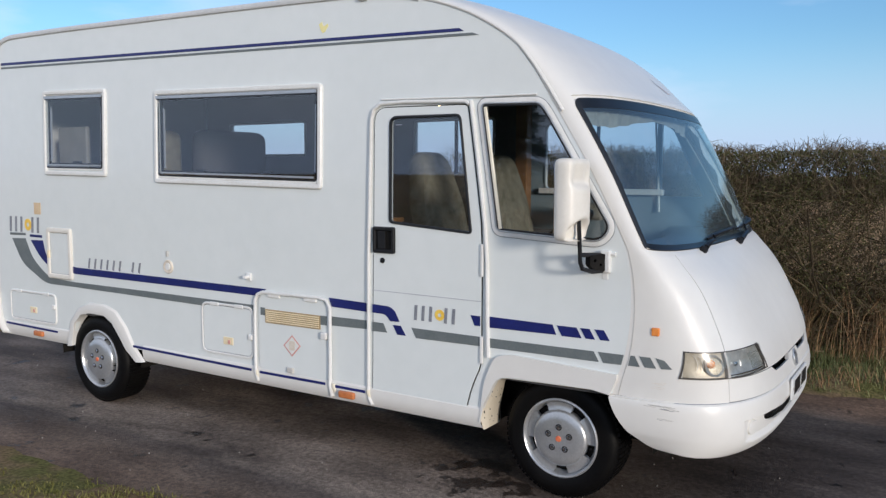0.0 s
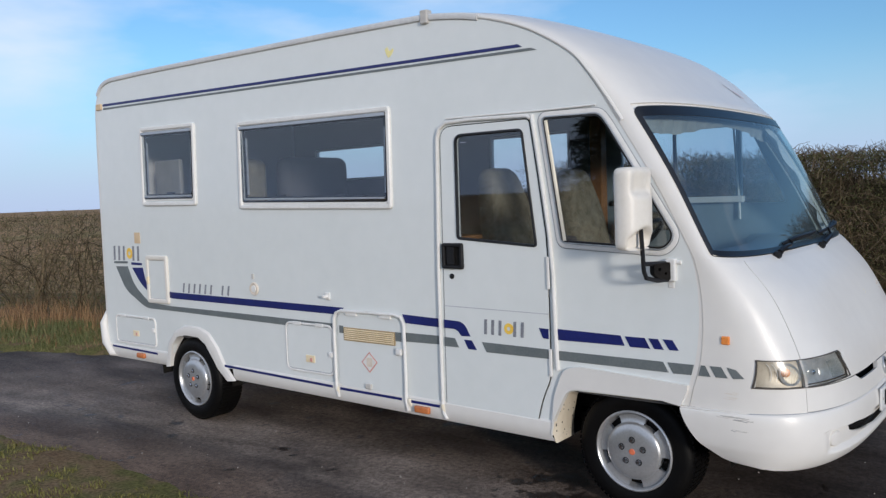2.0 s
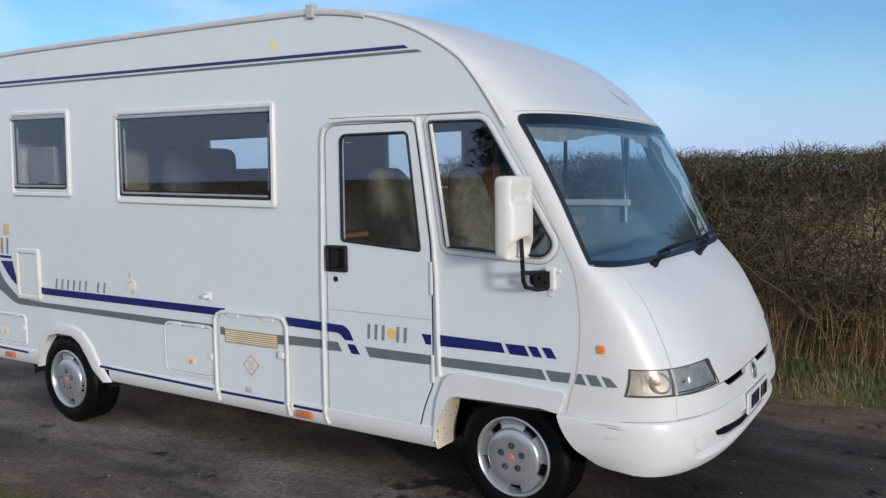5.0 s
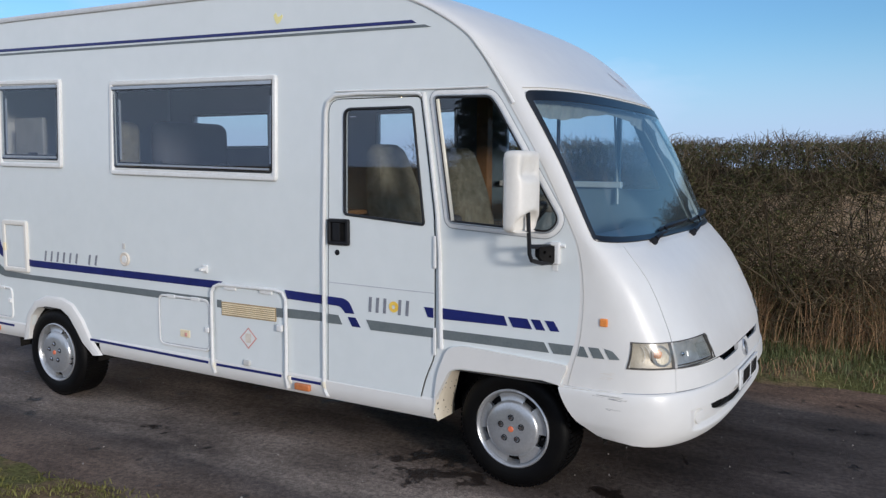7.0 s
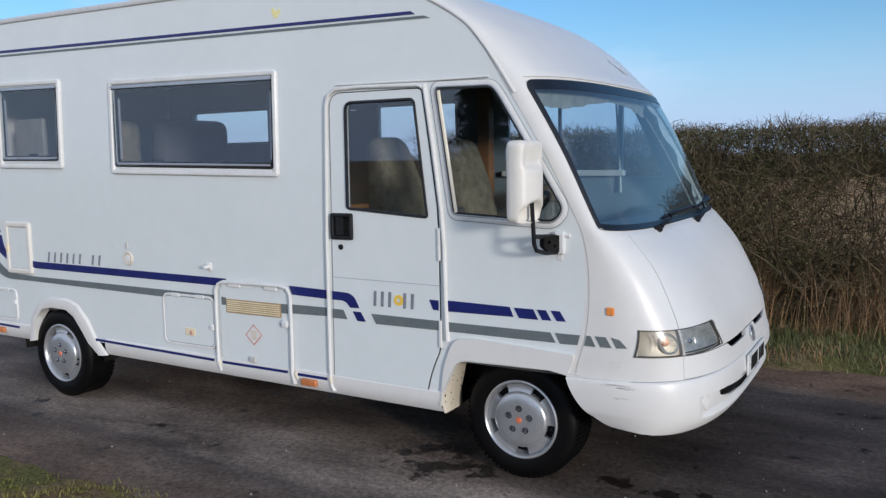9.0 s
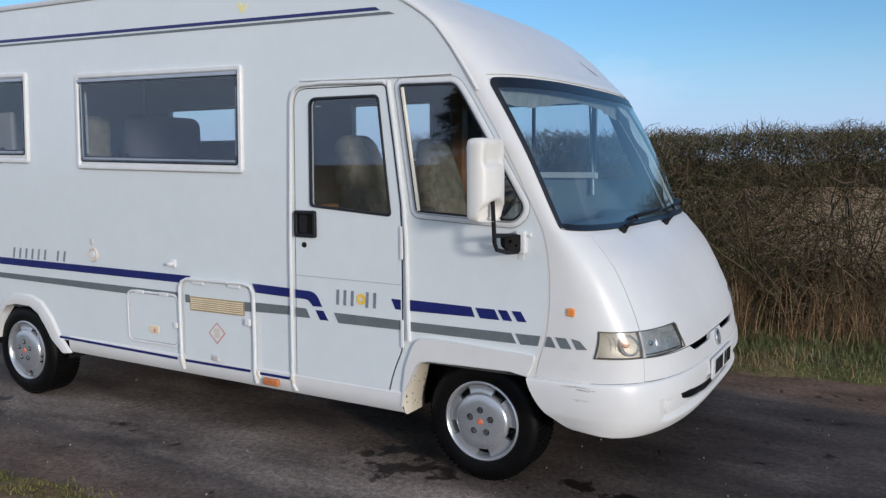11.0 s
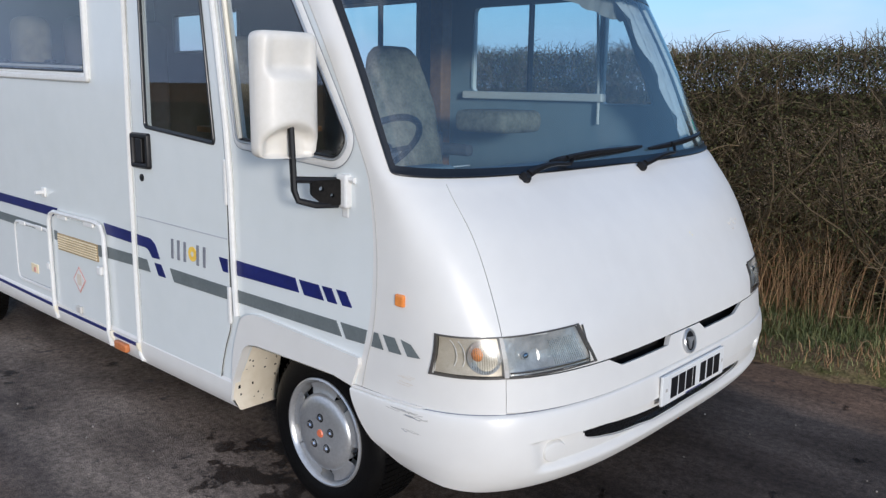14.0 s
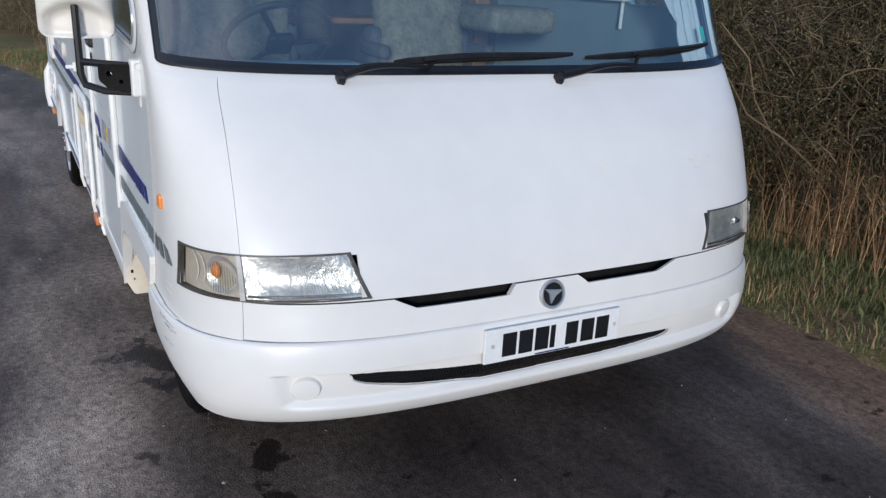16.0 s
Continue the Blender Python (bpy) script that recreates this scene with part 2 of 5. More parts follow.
def inset(outline, d):
    """The outline moved inward by d."""
    n, out = len(outline), []
    area = sum(outline[i - 1][0] * outline[i][1] - outline[i][0] * outline[i - 1][1] for i in range(n))
    s = 1 if area > 0 else -1
    for i in range(n):
        p, a, b = (Vector(q) for q in (outline[i], outline[i - 1], outline[(i + 1) % n]))
        na, nb = (p - a), (b - p)
        na = Vector((-na.y, na.x)).normalized() if na.length > 1e-6 else Vector((0, 0))
        nb = Vector((-nb.y, nb.x)).normalized() if nb.length > 1e-6 else na
        m = (na + nb)
        m = m.normalized() if m.length > 1e-6 else nb
        k = max(m.dot(nb), .5)
        out.append(tuple(p + m * (s * d / k)))
    return out


def moulding(outline, w, depth, y0=0.0, side=1):
    """A raised rounded frame along a closed outline, width w inward, standing out of the plane y0."""
    prof = ((0, 0), (0, .55), (.2, .95), (.5, 1), (.8, .95), (1, .55), (1, 0))
    verts, faces, n = [], [], len(outline)
    for a, b in prof:
        verts += [(x, y0 - side * depth * b, z) for x, z in inset(outline, w * a)]
    for k in range(len(prof) - 1):
        for i in range(n):
            j = (i + 1) % n
            faces.append((k * n + i, k * n + j, (k + 1) * n + j, (k + 1) * n + i))
    return verts, faces


def tube(pts, r, seg=8, closed=False, flat=(1, 1)):
    """A round bar along points; r one radius or one a point."""
    pts = [Vector(p) for p in pts]
    n = len(pts)
    verts, faces = [], []
    ref = None
    for i, p in enumerate(pts):
        a, b = (pts[i - 1], pts[(i + 1) % n]) if closed else (pts[max(i - 1, 0)], pts[min(i + 1, n - 1)])
        d = (b - a).normalized()
        if ref is None:
            ref = Vector((0, 0, 1)) if abs(d.z) < .9 else Vector((1, 0, 0))
        u = (ref - d * ref.dot(d)).normalized()
        w = d.cross(u)
        ref = u
        k = r[i] if isinstance(r, (list, tuple)) else r
        for j in range(seg):
            t = 2 * math.pi * j / seg
            verts.append(p + u * (k * flat[0] * math.cos(t)) + w * (k * flat[1] * math.sin(t)))
    for i in range(n if closed else n - 1):
        o, q = i * seg, ((i + 1) % n) * seg
        for j in range(seg):
            faces.append((o + j, o + (j + 1) % seg, q + (j + 1) % seg, q + j))
    if not closed:
        faces += [tuple(range(seg))[::-1], tuple(range((n - 1) * seg, n * seg))]
    return verts, faces


def block(x0, y0, z0, x1, y1, z1, bevel=.005, seg=2):
    """A box with rounded edges."""
    bm = bmesh.new()
    bmesh.ops.create_cube(bm, size=1.0, matrix=Matrix.LocRotScale(((x0 + x1) / 2, (y0 + y1) / 2, (z0 + z1) / 2), None,
                                                                   (abs(x1 - x0), abs(y1 - y0), abs(z1 - z0))))
    if bevel:
        bmesh.ops.bevel(bm, geom=list(bm.edges), offset=min(bevel, .45 * min(abs(x1 - x0), abs(y1 - y0), abs(z1 - z0))), segments=seg, profile=.5, affect="EDGES")
    return bm


def lathe(profile, seg=48, cx=0.0, cy=0.0, cz=0.0, arc=(0, 360)):
    """A turned shape round an axis along y; profile rows of (radius, y)."""
    full = arc[1] - arc[0] >= 360
    k = seg if full else seg + 1
    verts = [(cx + r * math.cos(t), cy + y, cz + r * math.sin(t)) for r, y in profile
             for t in (radians(arc[0] + (arc[1] - arc[0]) * j / seg) for j in range(k))]
    faces = []
    for i in range(len(profile) - 1):
        for j in range(seg):
            q = (j + 1) % k
            faces.append((i * k + j, i * k + q, (i + 1) * k + q, (i + 1) * k + j))
    return verts, faces


def thing(name, label, category, group="", kind=""):
    ob = new(name)
    ob.empty_display_size = .1
    return tagged(ob, label, category, group, kind)

MID = 1.12                      # half the body's width
# stations round the shell, from the tail over the roof to the nose:
# edge x, edge z, centre x, centre z, roundness of the corner
STATIONS = np.array([
    (-5.00, .48, -5.04, .48, 8), (-4.985, 1.6, -5.03, 1.6, 8), (-4.96, 2.49, -5.01, 2.51, 7),
    (-4.92, 2.63, -4.97, 2.67, 6), (-4.83, 2.73, -4.87, 2.78, 5), (-4.66, 2.768, -4.68, 2.815, 4),
    (-2.95, 2.75, -2.95, 2.80, 4), (-1.27, 2.715, -1.2, 2.77, 4), (-1.03, 2.695, -.89, 2.735, 3.4),
    (-.83, 2.66, -.65, 2.69, 3), (-.63, 2.602, -.425, 2.61, 2.8), (-.45, 2.525, -.23, 2.51, 2.6),
    (-.245, 2.395, -.055, 2.375, 2.5), (-.15, 2.285, .045, 2.285, 2.5), (-.085, 2.19, .14, 2.20, 2.5),
    (-.027, 2.095, .222, 2.122, 2.6), (.185, 1.745, .42, 1.735, 2.9), (.36, 1.405, .585, 1.35, 3.1),
    (.386, 1.335, .630, 1.305, 3.5), (.407, 1.19, .770, 1.16, 3.6), (.408, 1.02, .885, .97, 3.6),
    (.388, .86, .957, .82, 3.6), (.348, .72, .987, .70, 3.6), (.325, .628, 1.002, .628, 3.6)])


def station(v, rows=STATIONS):
    """Station values at v (0 at the first row), smooth between the rows."""
    v = min(max(v, 0.0), len(rows) - 1.0)
    i = min(int(v), len(rows) - 2)
    t = v - i
    a, b = rows[i], rows[i + 1]
    p = rows[i - 1] if i else 2 * a - b
    q = rows[i + 2] if i + 2 < len(rows) else 2 * b - a
    la, lb, lc = (np.linalg.norm(d[:4]) for d in (a - p, b - a, q - b))
    ma, mb = ((b - p) * lb / (la + lb), (q - a) * lb / (lb + lc))
    return (2 * t**3 - 3 * t**2 + 1) * a + (t**3 - 2 * t**2 + t) * ma + (3 * t**2 - 2 * t**3) * b + (t**3 - t**2) * mb


def shell(v, turn, off=0.0, rows=STATIONS):
    """A point of the shell: turn runs from 0 (near side) over 90 (middle) to 180 (far side); off: metres outward."""
    xe, ze, xc, zc, n, *drawn = station(v, rows)
    side = drawn[0] if drawn else 0.0
    a = radians(turn if turn <= 90 else 180 - turn)
    f, y = math.sin(a) ** (2 / n), MID - (MID - side) * max(math.cos(a), 0) ** (2 / n)
    p = Vector((xe + (xc - xe) * f, y if turn <= 90 else 2 * MID - y, ze + (zc - ze) * f))
    if off:
        d = 0.4
        va, vb, ta, tb = max(v - .05, 0), min(v + .05, len(rows) - 1), max(turn - d, 0.01), min(turn + d, 179.99)
        nrm = (shell(vb, turn, 0, rows) - shell(va, turn, 0, rows)).cross(shell(v, tb, 0, rows) - shell(v, ta, 0, rows)).normalized()
        p = p - nrm * off if nrm.dot(p - Vector((-1.0, MID, 1.2))) < 0 else p + nrm * off
    return p

# the same for the bumper, and how far it is drawn in on both sides
BUMPER = np.array([
    (.322, .636, .982, .646, 3.6, 0), (.315, .626, 1.002, .634, 3.6, -.018), (.350, .545, 1.012, .545, 3.6, -.016), (.400, .477, 1.008, .470, 3.5, -.004),
    (.456, .437, .990, .415, 3.4, .015), (.505, .405, .955, .372, 3.3, .033), (.558, .39, .903, .358, 3.3, .044), (.548, .405, .853, .370, 3.3, .044)])


def spread(a, b, n):
    return [a + (b - a) * i / n for i in range(n + 1)]


def patch(vs, left, right, nt, off=0.0, thick=0.0, rows=STATIONS, skip=None, dent=None, steps=None):
    """A piece of the shell between left(v) and right(v), with thickness inward; skip(v, turn): holes, dent(v, turn): depth of recesses."""
    grid, verts, faces = [], [], []
    for v in vs:
        a, b = left(v), right(v)
        grid.append([(v, a + (b - a) * (steps[j] if steps else j / nt)) for j in range(nt + 1)])
    k, m = nt + 1, len(vs)
    for d in ((off, off - thick) if thick else (off,)):
        verts += [shell(v, t, d - (dent(v, t) if dent else 0.0), rows) for row in grid for v, t in row]
    for i in range(m - 1):
        for j in range(nt):
            if skip and skip((grid[i][j][0] + grid[i + 1][j][0]) / 2, (grid[i][j][1] + grid[i + 1][j + 1][1]) / 2):
                continue
            q = (i * k + j, i * k + j + 1, (i + 1) * k + j + 1, (i + 1) * k + j)
            faces.append(q)
            if thick:
                faces.append(tuple(m * k + x for x in q[::-1]))
    if thick:
        rim = [j for j in range(nt)] + [i * k + nt for i in range(m - 1)] + [(m - 1) * k + j for j in range(nt, 0, -1)] + [i * k for i in range(m - 1, 0, -1)]
        for i in range(len(rim)):
            a, b = rim[i - 1], rim[i]
            faces.append((a, b, m * k + b, m * k + a))
    return verts, faces


def round_limits(v0, v1, t0, t1, rv, rt):
    """Limits of a patch with rounded corners: rv along v, rt along the turn."""
    def cut(v):
        d = min(v - v0, v1 - v)
        return 0.0 if d >= rv else rt * (1 - math.sqrt(max(0.0, 1 - (1 - d / rv) ** 2)))
    return (lambda v: t0 + cut(v)), (lambda v: t1 - cut(v))


def rows_of(v0, v1, rv, n=14):
    ends = [rv * (1 - math.cos(math.pi / 2 * i / 6)) for i in range(7)]
    return [v0 + e for e in ends] + [v0 + rv + (v1 - v0 - 2 * rv) * i / n for i in range(1, n)] + [v1 - e for e in ends[::-1]]


def shell_xz(x, z):
    """Where the near side of the nose has that x and z, as v and turn."""
    lo, hi = 17.5, 23.0
    for _ in range(40):
        v = (lo + hi) / 2
        xe, ze, xc, zc, n = station(v)
        f = min(max((x - xe) / (xc - xe), 0), 1)
        lo, hi = (v, hi) if ze + (zc - ze) * f > z else (lo, v)
    return v, math.degrees(math.asin(f ** (n / 2)))


van = thing("motorhome", "white coachbuilt motorhome with navy and grey stripes, parked on a lane", "motorhome")

# window and door openings of the near side
Q1 = [(-4.272, 1.752), (-3.584, 1.742), (-3.556, 2.279), (-4.256, 2.295)]
Q2 = [(-2.968, 1.695), (-1.540, 1.666), (-1.524, 2.211), (-2.963, 2.238)]
W1, W2 = rounded(Q1, .025), rounded(Q2, .025)
DOOR = rounded([(-1.137, .431), (-.495, .427), (-.475, .515), (-.445, .60), (-.402, .69), (-.402, 1.28), (-.409, 1.466), (-.452, 1.786), (-.494, 2.083), (-1.112, 2.088)], [.01, .01, .05, .05, .05, .03, .03, .03, .03, .09])
CABWIN = rounded([(-.408, 2.073), (-.312, 1.426), (.245, 1.393), (.298, 1.455), (-.045, 2.015), (-.085, 2.066)], [.02, .02, .06, .06, .05, .03], 6)
EDGE = [(xe, ze) for xe, ze, *_ in (station(v) for v in spread(2.0, 23.0, 84))]
OUTLINE = ([(-5.00, .44), (-4.02, .44), (-4.005, .47), (-3.97, .58), (-3.89, .645), (-3.80, .65), (-3.64, .648), (-3.55, .60), (-3.47, .51), (-3.38, .44), (-1.23, .44), (-.41, .44),
            (-.40, .47), (-.315, .62), (-.255, .64), (.225, .648), (.320, .632)] + EDGE[::-1] + [(-4.985, 1.6)])
part("side_panel", plate(OUTLINE, 0.0, .03, (W1, W2, DOOR, CABWIN)), PANEL, van)
FARHOLES = (rect(-4.57, 1.885, -3.56, 2.21, .03), rect(-2.31, 1.70, -1.52, 2.175, .03), rect(-1.06, 1.60, -.155, 2.105, .04),
            rounded([(-.13, 1.55), (.19, 1.55), (-.04, 2.04), (-.13, 2.09)], .03))
FAROUT = ([(-5.00, .44), (-4.06, .44), (-3.96, .60), (-3.80, .65), (-3.55, .65), (-3.42, .54), (-3.36, .44), (-.41, .44), (-.315, .62), (.320, .632)] + EDGE[::-1] + [(-4.985, 1.6)])
part("side_panel", plate(FAROUT, 2 * MID - .03, 2 * MID, FARHOLES), PANEL, van)
part("wall_lining", plate(rect(-4.92, .78, -1.25, 2.63), 2 * MID - .042, 2 * MID - .034, FARHOLES[:2]), LINING, van)

# shell: tail, roof, cap over the cab, pillars, scuttle, wings, bonnet, lower panel
full = (lambda v: 0.0), (lambda v: 180.0)
part("roof_shell", patch(spread(0, 7.0, 60), *full, 60, thick=.025), GRP, van, smooth=True)
part("front_cap", patch(spread(7.02, 15.0, 70), *full, 90, thick=.02), GRP, van, smooth=True)
WSL, WSR = 15.4, 164.6
for a, b in ((0, WSL + 1), (WSR - 1, 180)):
    part("windscreen_pillar", patch(spread(15.0, 17.36, 40), lambda v, a=a: a, lambda v, b=b: b, 14, thick=.02), GRP, van, smooth=True)
for a, b in ((.2, WSL + 2.4), (WSR - 2.4, 179.8)):
    part("pillar_lining", patch(spread(15.0, 17.3, 24), lambda v, a=a: a, lambda v, b=b: b, 12, off=-.024, thick=.004), DARKFAB, van, "", True)
part("cap_lining", patch(spread(7.5, 15.02, 40), lambda v: 1.0, lambda v: 179.0, 60, off=-.026, thick=.004), LINING, van, "grey padded cab ceiling", True)
part("scuttle_panel", patch(spread(17.36, 17.70, 8), *full, 90, thick=.015), GRP, van, smooth=True)
LAMP = [(20.71, 16.2), (20.60, 65.8), (21.49, 68.8), (21.62, 14.4)]   # headlight corners: outer top, inner top, inner bottom, outer bottom


def in_lamp(v, t):
    """Whether a place on the shell lies inside one of the two headlight openings."""
    t = min(t, 180 - t)
    p = (t - 15.3) / 52.0
    q = (v - (20.71 - .10 * p)) / (.92 - .05 * p)
    return 0 < p < 1 and 0 < q < 1


SEAM = lambda v: 41.0 - .35 * (v - 17.7)
part("wing", patch(spread(17.704, 22.86, 136), lambda v: 0.0, SEAM, 64, thick=.012, skip=in_lamp), GRP, van, smooth=True)
part("wing", patch(spread(17.704, 22.86, 136), lambda v: 180 - SEAM(v), lambda v: 180.0, 64, thick=.012, skip=in_lamp), GRP, van, smooth=True)
part("bonnet", patch(spread(17.706, 21.56, 106), lambda v: SEAM(v) + .17, lambda v: 179.83 - SEAM(v), 150, off=.002, thick=.014, skip=in_lamp), GRP, van, smooth=True)
# the lower panel has two slots through it
part("lower_panel", patch(spread(21.86, 22.76, 12), lambda v: SEAM(v) + .17, lambda v: 179.83 - SEAM(v), 70, thick=.012), GRP, van, smooth=True)
part("lower_panel_edge", patch(spread(21.60, 21.86, 6), lambda v: SEAM(v) + .17, lambda v: 73.0 + 14 * (v - 21.6), 16, thick=.012), GRP, van, smooth=True)
part("lower_panel_edge", patch(spread(21.60, 21.86, 6), lambda v: 103.6 - 16 * (v - 21.6), lambda v: 179.83 - SEAM(v), 16, thick=.012), GRP, van, smooth=True)
part("badge_bridge", patch(spread(21.60, 21.86, 6), lambda v: 88.2 - 2 * (v - 21.6), lambda v: 90.4 + 2 * (v - 21.6), 8, off=.003, thick=.02), GRP, van, smooth=True)
part("inner_shield", patch(spread(17.75, 23.0, 26), *full, 50, off=-.055, thick=.004), DARK, van, smooth=True)

# trim along the edge of roof and cap
part("roof_edge_trim", tube([shell(v, 2.0) + Vector((0, -.002, 0)) for v in spread(3.2, 9.0, 50)], .02, 8, flat=(1, .7)), EDGETRIM, van, "pale grey roof edge", True)
part("cap_edge_trim", tube([shell(v, 2.5) for v in spread(9.0, 15.2, 50)], .010, 8), GRP, van, smooth=True)
part("panel_seam", tube([shell(v, .2) + Vector((0, -.0015, 0)) for v in spread(7.4, 22.9, 150)], .0010, 6), ROOFTRIM, van, "thin joint between side and front moulding")
part("roof_clip", block(-1.215, -.022, 2.685, -1.16, .03, 2.765, .008), ROOFTRIM, van)
part("tail_clip", block(-4.945, -.012, 2.54, -4.86, .01, 2.592, .004), TAN, van)

# windscreen with its black surround
V0, V1 = 15.06, 17.33
lim = round_limits(V0, V1, WSL, WSR, .12, 6)
part("windscreen_flange", patch(spread(15.0, 15.14, 3), lambda v: WSL, lambda v: WSR, 90, off=-.010, thick=.004), GRP, van, smooth=True)
part("windscreen_flange", patch(spread(17.2, 17.36, 3), lambda v: WSL, lambda v: WSR, 90, off=-.010, thick=.004), GRP, van, smooth=True)
part("windscreen_border", patch(rows_of(V0, V1, .12, 4)[:7] + [15.19], *lim, 90, off=.0050, thick=.004), SEAL, van, "black printed windscreen border", True)
part("windscreen_border", patch([16.98, 17.05, 17.12, 17.17] + rows_of(V0, V1, .12, 14)[-7:], *lim, 90, off=.0050, thick=.004), SEAL, van, "black printed windscreen border", True)
for a, b in ((lambda v: WSL, lambda v: WSL + 4.0 - .5 * (v - 15.3) / 1.7), (lambda v: WSR - 4.0 + .5 * (v - 15.3) / 1.7, lambda v: WSR)):
    part("windscreen_border", patch(spread(15.18, 17.22, 16), a, b, 8, off=.0048, thick=.004), SEAL, van, "black printed windscreen border", True)
ws = part("windscreen", patch(rows_of(V0, V1, .12, 30), *lim, 90, off=.003), SCREEN, van, "large curved tinted windscreen", "all")
ws.visible_shadow = False
rows_ = rows_of(V0, V1, .12, 20)
loop = [(V0, lim[0](V0) + (lim[1](V0) - lim[0](V0)) * i / 60) for i in range(60)] + [(v, lim[1](v)) for v in rows_] + [(V1, lim[1](V1) + (lim[0](V1) - lim[1](V1)) * i / 60) for i in range(1, 60)] + [(v, lim[0](v)) for v in rows_[::-1]]
part("windscreen_seal", tube([shell(v, t, .003) for v, t in loop], .004, 6, closed=True), SEAL, van, "thin black rubber seal", True)

# bumper with its slot, lamp dimples and number plate
slotL, slotR = 64.0, 108.0


def scoop(v, t):
    """Depth of the long recess that runs from one lamp blank through the slot to the other."""
    a = min(max((43.5 - abs(t - 90)) / 7, 0), 1)
    e = min(max((v - 1.93) / .14, 0), 1) * min(max((3.75 - v) / .45, 0), 1)
    return .024 * a * a * (3 - 2 * a) * e * e * (3 - 2 * e)


def in_slot(v, t):
    """The slot: pointed at its ends, its lower lip bowed."""
    rise = .02 * max(0.0, t - 72)
    u = 1 - abs(t - 85.0) / (19.6 if t < 85.0 else 19.0)
    return u > 0 and 2.14 + .16 * u + rise < v < 2.24 + .95 * u ** .4 + rise


ROWS_ = spread(0, 1.9, 20) + spread(1.92, 3.6, 80) + spread(3.66, 7.0, 36)
COLS_ = [c / 180 for c in spread(0, 62, 46) + spread(62.4, 110, 119) + spread(111, 180, 52)]
part("bumper", patch(ROWS_, *full, len(COLS_) - 1, off=.002, thick=.008, rows=BUMPER, skip=in_slot, dent=scoop, steps=COLS_), GRP, van, "", True)
part("bumper_joint", tube([shell(.42, t, .0015, BUMPER) for t in spread(0, 180, 120)], .0022, 6), LETTER, van, "thin dark joint above the bumper")


def slot_mesh():
    """A black honeycomb behind the bumper's slot: crossing bars."""
    verts, faces = [], []
    n = 110
    for i in range(n + 1):
        t = slotL + (slotR - slotL) * i / n
        for s in (-1, 1):
            va, vb = (1.9, 3.4) if s > 0 else (3.4, 1.9)
            a, b = shell(va, t, -.030, BUMPER), shell(vb, min(t + 1.6, 109), -.030, BUMPER)
            d = Vector((0, .0014, 0))
            o = len(verts)
            verts += [a - d, a + d, b + d, b - d]
            faces.append((o, o + 1, o + 2, o + 3))
    return verts, faces


part("slot_mesh", slot_mesh(), BLACK, van, "black mesh in the bumper slot")
part("slot_back", patch(spread(1.8, 3.6, 4), lambda v: 60.0, lambda v: 112.0, 30, off=-.05, rows=BUMPER), DARK, van)
for s in (1, -1):
    c = shell(2.66, 90 - s * 34.8, -.016, BUMPER)
    ax = (c - shell(2.66, 90 - s * 34.8, -.06, BUMPER)).normalized()
    rot = Vector((0, -1, 0)).rotation_difference(ax).to_matrix()
    v_, f_ = lathe([(.040, .008), (.038, -.002), (.035, -.006), (.028, -.0075), (.0, -.008)], 32)
    part("lamp_blank", ([rot @ Vector((p[0] * 1.1, p[1], p[2] * .95)) + c for p in v_], f_), GRP, van, "round blanked fog lamp", True)
np_ = part("number_plate", block(1.014, .830, .517, 1.026, 1.346, .628, .003), PLATE, van, "white number plate with dark characters")
for i, (a, w) in enumerate(((.075, .05), (.135, .05), (.195, .05), (.252, .018), (.312, .046), (.372, .05), (.432, .05))):
    part("character_bar", block(1.0262, .818 + a, .534, 1.0278, .818 + a + w, .611, 0), BLACK, np_)
part("dealer_line", block(1.0262, 1.017, .5205, 1.0275, 1.147, .5245, 0), NAVY, np_)
for y in (.858, 1.325):
    part("screw", block(1.026, y - .006, .568, 1.029, y + .006, .580, .002), ROOFTRIM, np_)

# badge: a plain ring with a bar on a dark disc
badge = part("badge", lathe([(.0, -.004), (.040, -.004), (.043, -.001), (.043, .01)], 36), BLACK, van, "round chrome and black badge", True)
ring = part("ring", lathe([(.037, -.004), (.038, -.009), (.043, -.010), (.047, -.006), (.047, .012)], 36), SILVER, badge, "", True)
part("bar", plate([(-.034, .012), (.012, .016), (.034, .020), (.008, -.004), (-.004, -.030), (-.014, -.002)], -.011, -.003), SILVER, badge)
bc, ba = shell(22.0, 89.9, .004), (shell(22.0, 89.9, .05) - shell(22.0, 89.9, 0)).normalized()
badge.matrix_basis = Matrix.Translation(bc) @ Vector((0, -1, 0)).rotation_difference(ba).to_matrix().to_4x4()


